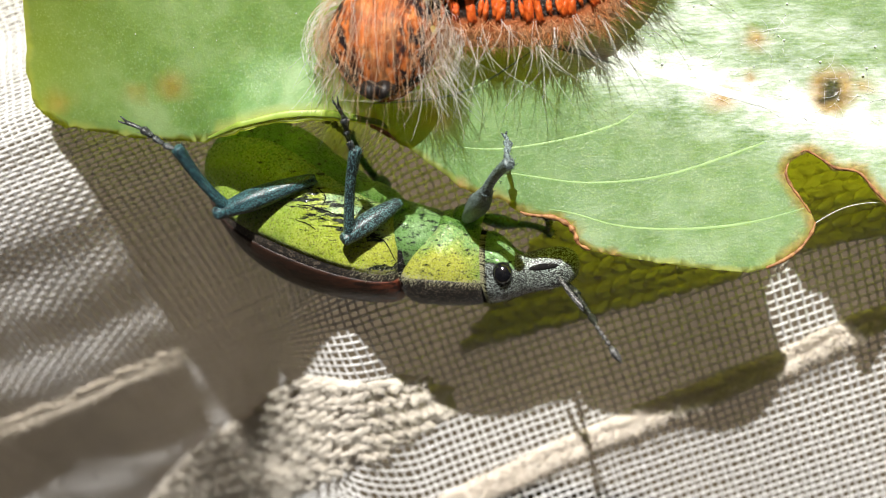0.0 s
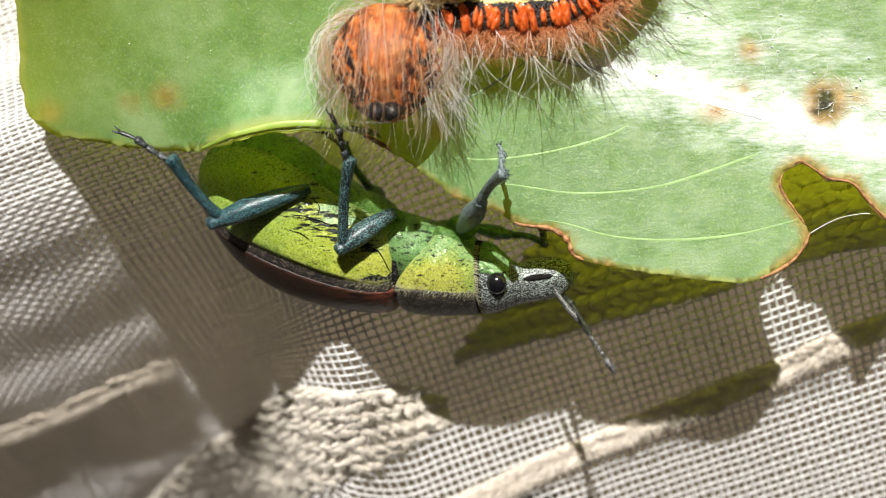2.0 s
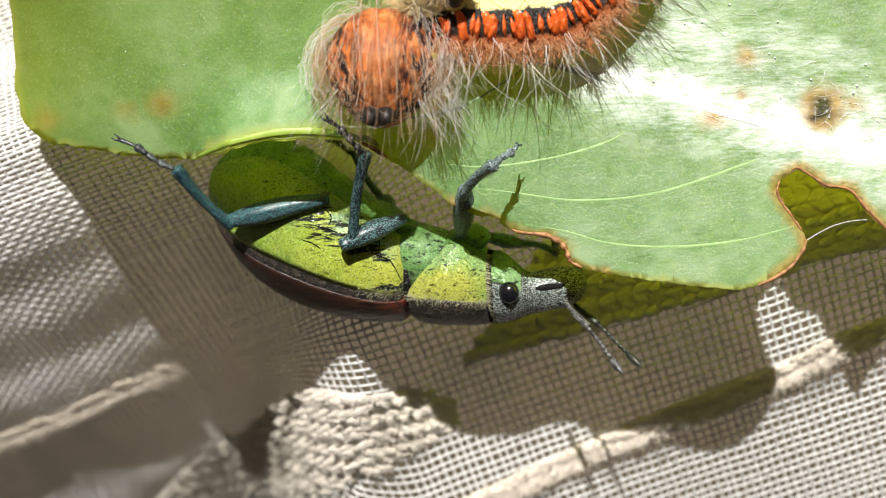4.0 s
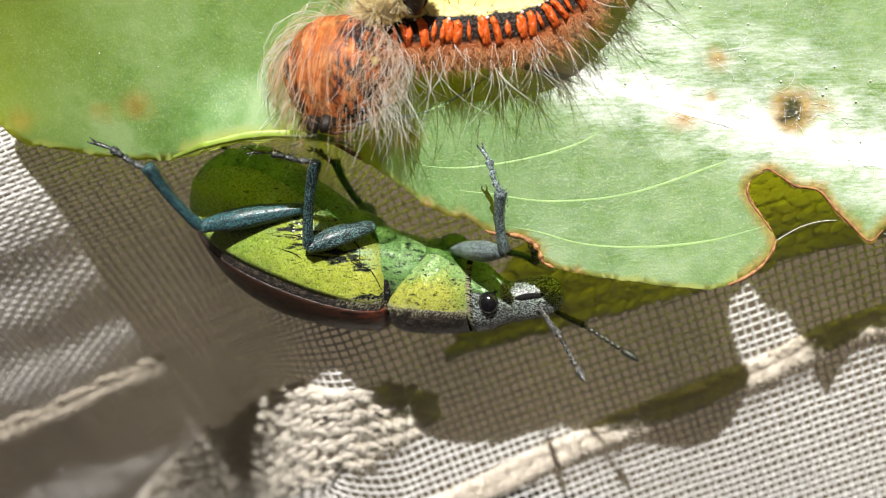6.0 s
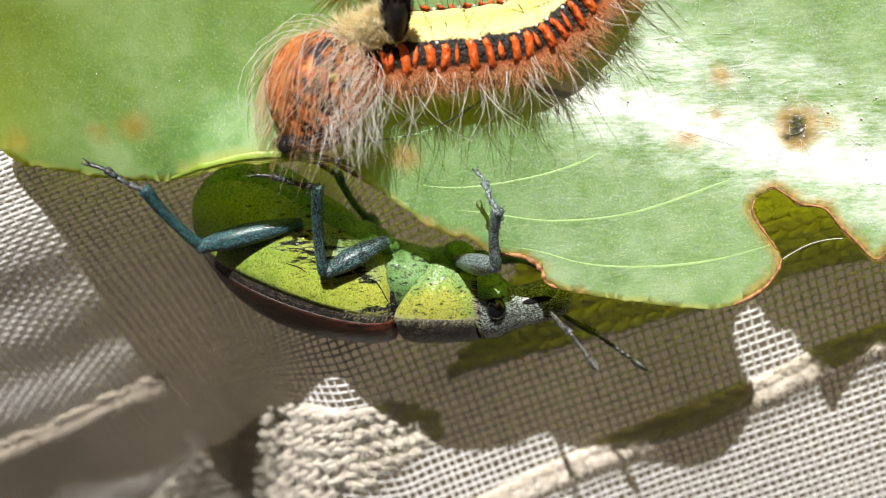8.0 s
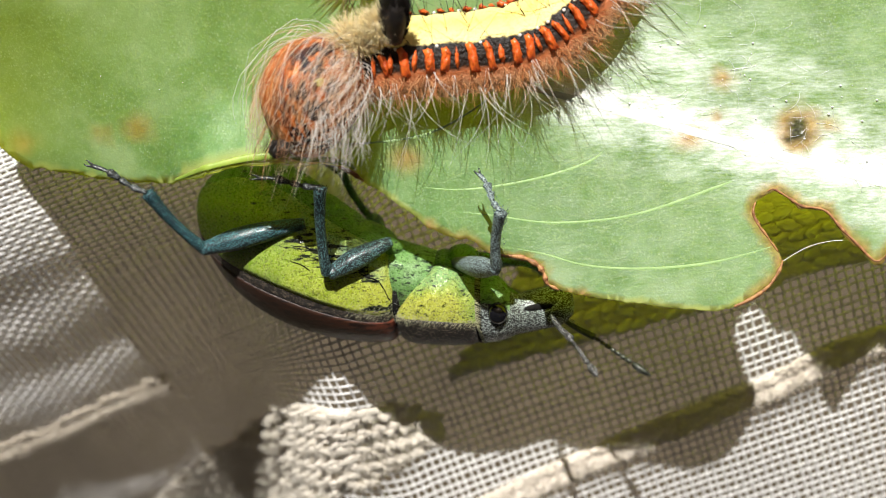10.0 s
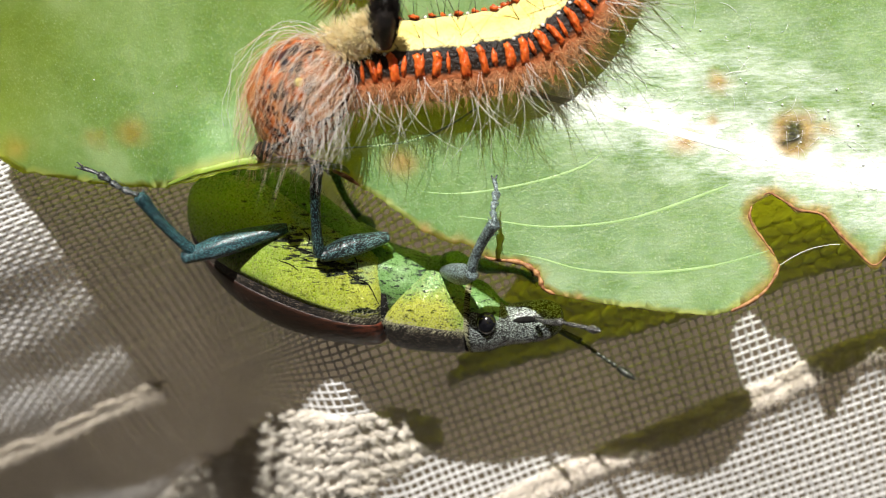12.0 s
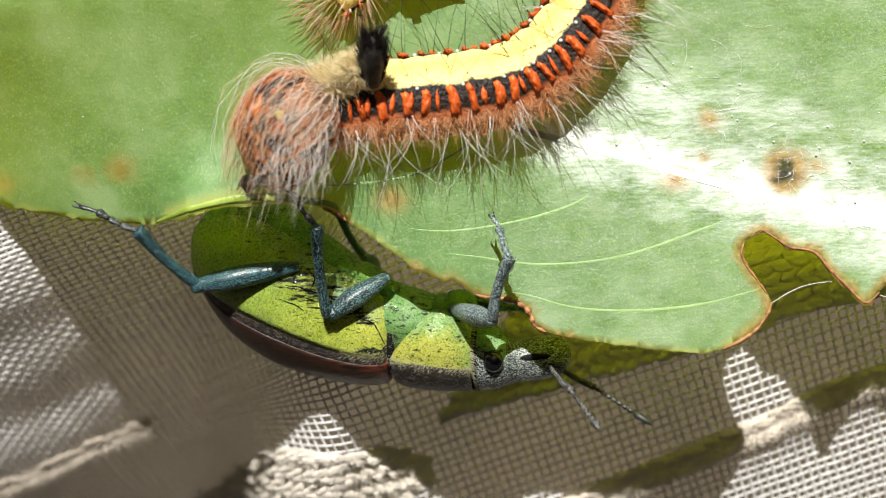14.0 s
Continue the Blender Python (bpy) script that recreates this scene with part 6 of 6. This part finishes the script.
    rows['far_antenna'] = [
        (0, pose(0.005280, -0.000050, -0.000814, 0.0, -59.5, -44.8)),
        (1, pose(0.005274, -0.000050, -0.000814, 0.0, -59.5, -44.8)),
        (2, pose(0.005278, -0.000047, -0.000814, 0.0, -59.5, -44.8)),
        (2.7, pose(0.005277, -0.000043, -0.000814, 0.0, -59.5, -44.8)),
        (4.9, pose(0.005139, -0.000114, -0.000814, 0.0, -9.9, -37.2)),
        (5.1, pose(0.005170, -0.000014, -0.000814, 0.0, -9.9, -41.5)),
        (5.3, pose(0.005046, 0.000086, -0.000814, 0.0, -9.9, -38.1)),
        (5.5, pose(0.005018, 0.000017, -0.000814, 0.0, -9.9, -27.7)),
        (6, pose(0.005109, -0.000013, -0.000814, 0.0, -9.9, -28.7)),
        (6.5, pose(0.005115, -0.000013, -0.000814, 0.0, -9.9, -28.7)),
        (7, pose(0.005107, -0.000021, -0.000814, 0.0, -9.9, -30.1)),
        (7.5, pose(0.005112, -0.000020, -0.000814, 0.0, -9.9, -30.1)),
        (8, pose(0.005201, 0.000038, -0.000814, 0.0, -9.9, -32.6)),
        (8.2, pose(0.005201, 0.000037, -0.000814, 0.0, -9.9, -32.6)),
        (10.5, pose(0.005162, -0.000023, -0.000814, 0.0, -9.9, -30.8)),
        (11, pose(0.005138, 0.000250, -0.000814, 0.0, -9.9, -36.9)),
        (11.5, pose(0.005250, 0.000159, -0.000814, 0.0, -9.9, -33.5)),
        (12, pose(0.005064, 0.000121, -0.000814, 0.0, -9.9, -29.5)),
        (12.2, pose(0.005362, -0.000068, -0.000814, 0.0, -9.9, -19.4)),
        (12.5, pose(0.005417, -0.000090, -0.000814, 0.0, -9.9, -14.0)),
        (12.7, pose(0.005480, 0.000031, -0.000814, 0.0, -9.9, -25.5)),
        (13, pose(0.005549, -0.000057, -0.000814, 0.0, -9.9, -32.6)),
        (13.5, pose(0.005551, -0.000054, -0.000814, 0.0, -9.9, -32.6)),
        (14, pose(0.005284, -0.000176, -0.000814, 0.0, -9.9, -28.2)),
    ]
    return rows


# the net slides a little under the leaf in the wind
SLIDE = [(0, 0, 0), (2.7, 0.02, 0), (4.8, 0.67, 0.26), (6.0, 0.68, 0.27), (8.2, 0.68, 0.31), (10.3, 0.69, 0.32), (11.0, 0.77, 0.37), (12.5, 0.81, 0.39), (14, 0.82, 0.36)]
HEAD_REST = Vector((-4.45, 5.30, 1.50))
HEAD_TIMES = [(0, 1.55, 0.18, 8), (0.5, 1.75, 0.20, 8), (1.0, 1.95, 0.10, 4), (1.5, 1.80, -0.12, 2), (2.7, 1.85, -0.15, 2), (4.8, 1.60, -0.02, 8), (5.5, 1.40, -0.10, 16),
              (6.0, 1.20, -0.20, 26), (6.5, 1.00, -0.22, 38), (7.5, 0.72, -0.10, 46), (8.2, 0.55, -0.15, 50), (10.5, 0.28, -0.22, 58), (11.0, 0.24, -0.22, 60),
              (12.5, 0.03, -0.10, 66), (14, 0.0, 0.0, 70)]
DRAW = [(0, 1.0), (4.8, 1.0), (5.0, 0.95), (5.5, 0.85), (6.0, 0.73), (6.5, 0.54), (7.0, 0.47), (7.5, 0.38), (8.0, 0.28), (10.5, 0.17), (11.0, 0.13), (12.0, 0.06), (13.0, 0.0), (14, 0.0)]


def motions():
    rows = weevil_rows()
    for name, ob in WEEVIL.items():
        walk(ob, rows["front" if name in ("thorax", "head") else name])
    walk(CAT_HEAD, [(t, Matrix.Translation((HEAD_REST + Vector((x, y, 0))) * MM) @ pose(0, 0, 0, -8, -a, 0)) for t, x, y, a in HEAD_TIMES])
    for ob in LYING:
        walk(ob, [(t, pose(x * MM, y * MM, 0)) for t, x, y in SLIDE])
    for s, share in ((12, 1.0), (11, 0.92), (10, 0.62), (9, 0.40), (8, 0.22), (7, 0.10)):
        walk(SEGMENTS[s], [(t, pose(0.00135 * share * f, 0.00050 * share * f, 0)) for t, f in DRAW])


motions()
